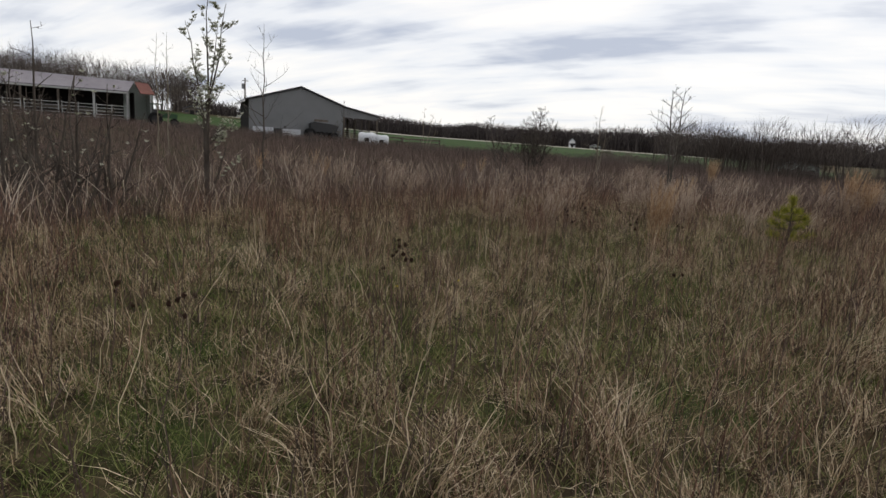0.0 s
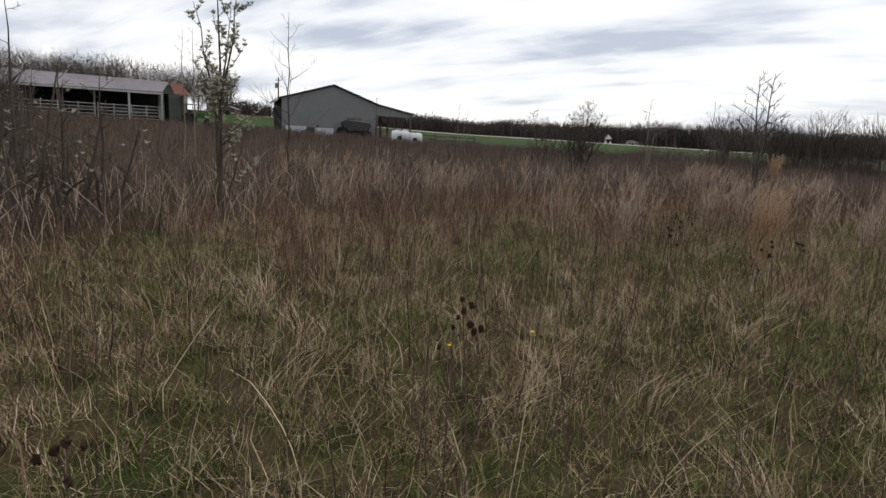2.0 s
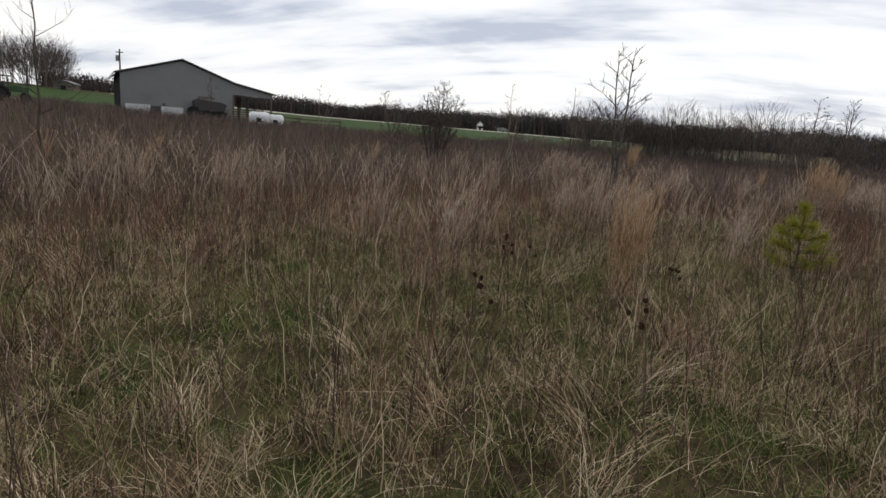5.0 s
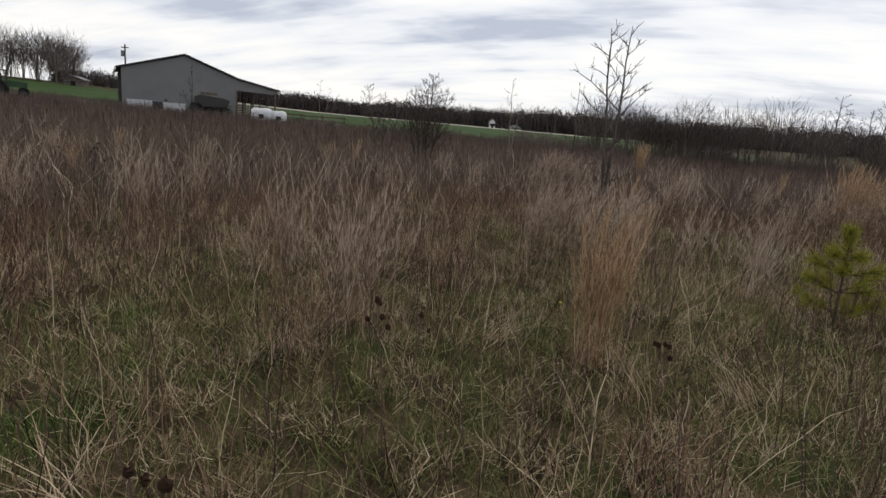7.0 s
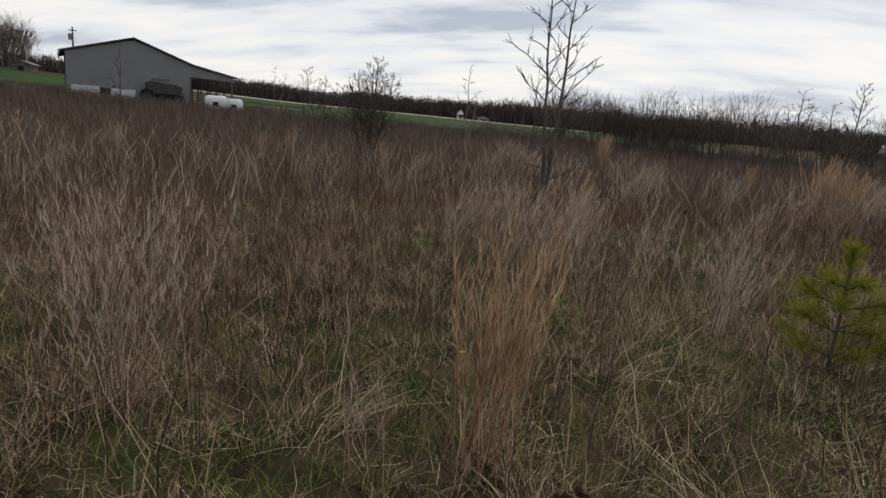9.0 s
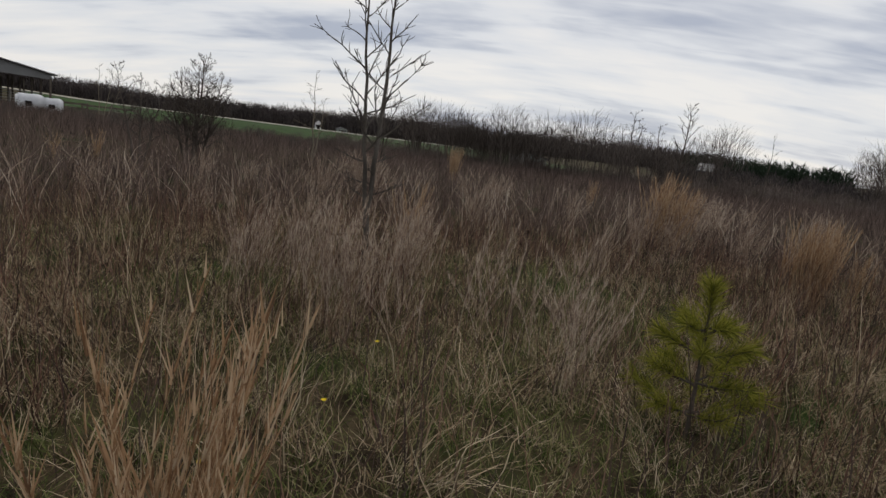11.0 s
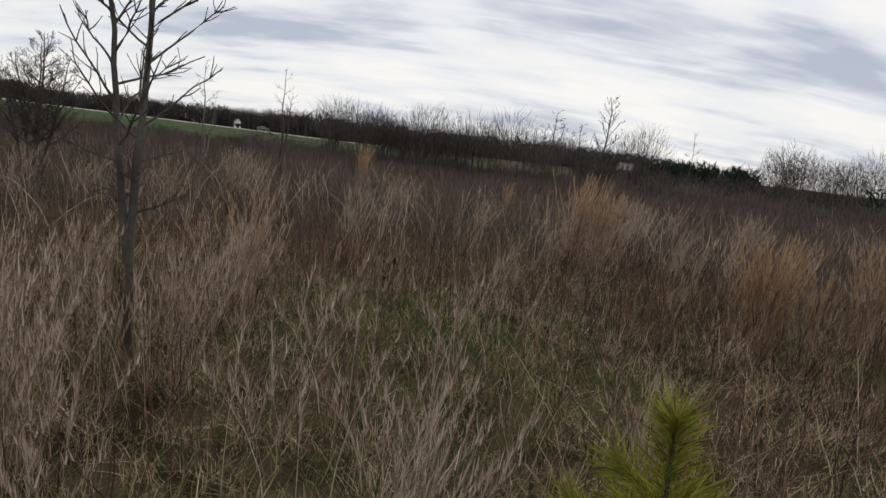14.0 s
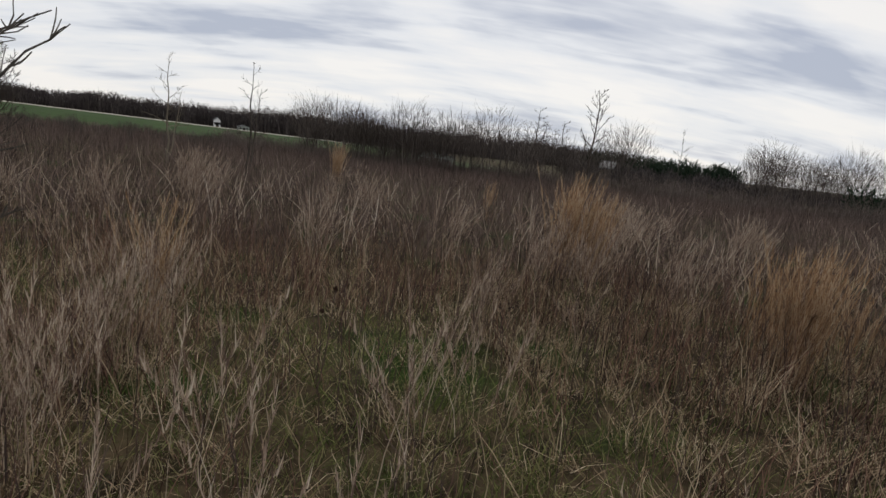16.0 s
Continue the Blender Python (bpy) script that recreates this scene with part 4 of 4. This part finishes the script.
def rail_fence(x0, y0, x1, y1, bays):
    ob = thing("rail_fence", pose(x0, y0, ground_z(x0, y0), 0, 0, math.degrees(math.atan2(y1 - y0, x1 - x0))), "dark weathered timber rail fence", "fence", "rail fences")
    span = math.hypot(x1 - x0, y1 - y0) / bays
    for i in range(bays + 1):
        box_part("post", (i * span - .08, -.08, -.5), (i * span + .08, .08, 1.25), TIMBER, ob)
    for i in range(bays):
        for z in (.65, 1.08):
            box_part("rail", (i * span + .08, -.03, z - .08), ((i + 1) * span - .08, .03, z + .08), TIMBER, ob)


rail_fence(-5.9, 75.4, -1.2, 75.7, 2)
rail_fence(-8.0, 79.0, -6.0, 79.4, 1)


def utility_pole(x, y, h):
    ob = thing("utility_pole", pose(x, y, ground_z(x, y)), "wooden utility pole with a small transformer", "pole")
    part("pole", Shape().tube([Vector((0, 0, -.3)), Vector((0, 0, h))], [.16, .1], 8), TIMBER, ob)
    part("transformer", Shape().tube([Vector((-.3, -.1, h - 1.7)), Vector((-.3, -.1, h - .9))], [.22, .22], 10), STEEL, ob)
    box_part("crossarm", (-.5, -.06, h - .5), (.5, .06, h - .38), TIMBER, ob)


utility_pole(*place(-20.3, 102, (1.8, 5.8)), 8.0)


# ---- open shed ----
def open_shed():
    zb = ground_z(-34.5, 68)
    ob = thing("open_shed", pose(-34.5, 68, zb, 0, 0, 37), "long open-fronted livestock shed with a purple-grey roof", "shed")

    def up(z):
        return z - zb
    W = -24.0
    roof = Shape()
    b = [Vector((W, 0, up(4.4))), Vector((-.7, 0, up(4.5))), Vector((.5, 3.2, up(5.75))), Vector((W, 3.2, up(5.95)))]
    roof.v = b + [p + Vector((0, 0, -.12)) for p in b]
    roof.f = [(0, 1, 2, 3), (7, 6, 5, 4), (0, 4, 5, 1), (1, 5, 6, 2), (2, 6, 7, 3), (3, 7, 4, 0)]
    part("roof", roof, ROOF_OLD, ob, "weathered purple-grey metal roof")
    back = Shape()
    b = [Vector((W, 3.2, up(5.95))), Vector((.5, 3.2, up(5.75))), Vector((.5, 6.6, up(4.5))), Vector((W, 6.6, up(4.5)))]
    back.v = b + [p + Vector((0, 0, -.12)) for p in b]
    back.f = [(0, 1, 2, 3), (7, 6, 5, 4), (0, 4, 5, 1), (1, 5, 6, 2), (2, 6, 7, 3), (3, 7, 4, 0)]
    part("rear_roof", back, ROOF_OLD, ob)
    box_part("eave_trim", (W, -.06, up(4.2)), (-.7, -.004, up(4.38)), GALV, ob)
    # near-black walls, the gloom under the roof put into their colour
    box_part("rear_wall", (W, 6.3, -.5), (.2, 6.5, up(4.4)), DARK, ob)
    box_part("far_wall", (W, .2, -.5), (W + .15, 6.3, up(4.4)), DARK, ob)
    for i in range(8):
        px = -.75 - i * 3.2
        box_part("post", (px - .1, .05, -.5), (px + .1, .25, up(4.38)), GALV if i < 2 else TIMBER, ob)
    # end bay with a red-brown gable
    part("end_wall", Shape().prism([(-.6, -.5), (1.9, -.5), (1.9, up(4.3)), (1.5, up(5.45)), (.2, up(5.5)), (-.6, up(4.45))], 3.3, 3.5), SIDING, ob, "pale grey-green end wall")
    box_part("end_side", (1.75, .4, -.5), (1.9, 3.3, up(4.35)), SIDING, ob, "pale grey-green end wall")
    red = Shape()
    b = [Vector((.55, .1, up(4.4))), Vector((2.05, .1, up(4.35))), Vector((1.95, 3.3, up(5.65))), Vector((.55, 3.3, up(5.72)))]
    red.v = b + [p + Vector((0, 0, -.1)) for p in b]
    red.f = [(0, 1, 2, 3), (7, 6, 5, 4), (0, 4, 5, 1), (1, 5, 6, 2), (2, 6, 7, 3), (3, 7, 4, 0)]
    part("red_roof", red, RED, ob, "rusty red end roof")
    box_part("corner_post", (1.5, .1, -.5), (1.66, .26, up(4.35)), GALV, ob)
    # inner wall coloured near-black for the shade of the bay
    box_part("inner_wall", (.0, 1.2, -.5), (.12, 3.2, up(4.4)), DARK, ob)
    for i in range(6):
        panel = thing("livestock_panel", ob.matrix_world @ pose(-3.9 - 3.2 * i + (.2 if i else .1), -.3, .1), "pale tubular livestock panel along the shed", "gate", "livestock panels")
        for k in range(5):
            part("rail", Shape().tube([Vector((0, 0, .3 + .33 * k)), Vector((2.9, 0, .3 + .33 * k))], [.04, .04], 6), GALV, panel)
        for k in (0, 1.45, 2.9):
            part("upright", Shape().tube([Vector((k, 0, -.3)), Vector((k, 0, 1.75))], [.045, .045], 6), GALV, panel)
    for i in range(5):
        box_part("inner_rail", (-22 + i * 4.2, 4.0, .9 + .2 * (i % 2)), (-18.6 + i * 4.2, 4.1, 1.3 + .2 * (i % 2)), TIMBER, ob)


open_shed()


def tractor(x, y):
    ob = thing("tractor", pose(x, y, ground_z(x, y), 0, 0, 25), "small dark green tractor parked by the shed", "tractor")
    part("hood", Shape().prism([(0, .9), (1.5, .85), (1.55, 1.35), (0, 1.5)], -.35, .35), TRACTOR, ob)
    box_part("rear_body", (-1.1, -.4, .7), (0, .4, 1.3), IRON, ob)
    box_part("seat", (-.9, -.25, 1.3), (-.4, .25, 1.75), IRON, ob)
    for rx in (-1.0, -.15):
        for ry in (-.55, .5):
            box_part("roll_bar", (rx, ry, 1.2), (rx + .06, ry + .06, 2.3), IRON, ob)
    box_part("canopy", (-1.2, -.65, 2.3), (.1, .65, 2.4), TRACTOR, ob)
    for wy in (-.85, .85):
        wheel(ob, -.7, wy, .75, .75, .4)
        wheel(ob, 1.2, wy, .45, .45, .28)


tractor(*place(-24.9, 76))


def far_house(x, y, w, h, wall, label, turn=0):
    ob = thing("far_house", pose(x, y, ground_z(x, y), 0, 0, turn), label, "house", "far buildings")
    part("wall", Shape().prism([(-w / 2, -.5), (w / 2, -.5), (w / 2, h), (0, h * 1.5), (-w / 2, h)], 0, w * .8), wall, ob)
    part("roof", Shape().prism([(-w / 2 - .3, h - .1), (0, h * 1.5), (0, h * 1.5 + .2), (-w / 2 - .3, h + .1)], -.3, w * .8 + .3), ROOF, ob)
    part("roof", Shape().prism([(0, h * 1.5), (w / 2 + .3, h - .1), (w / 2 + .3, h + .1), (0, h * 1.5 + .2)], -.3, w * .8 + .3), ROOF, ob)
    box_part("door", (-.5, -.06, 0), (.5, -.004, h * .75), DARK, ob)
    for k in (-.32, .32):
        box_part("window", (k * w - .4, -.06, h * .4), (k * w + .4, -.004, h * .75), GLASS, ob)


far_house(*place(11.2, 262), 2.2, 2.4, WHITE, "small white house before the far wood")
far_house(*place(13.3, 268), 4.0, 1.3, SIDING, "low pale outbuilding before the far wood")
far_house(*place(-22.6, 165), 4.0, 1.3, TIMBER, "low pale building behind the lawn")
far_house(*place(46.3, 126, (4.4, 9.9)), 3.0, 2.6, TIMBER, "small grey-brown outbuilding among the brush", 35)
far_house(*place(29.5, 95), 5.0, 1.3, SIDING, "long low pale building behind the hedgerow", -28)
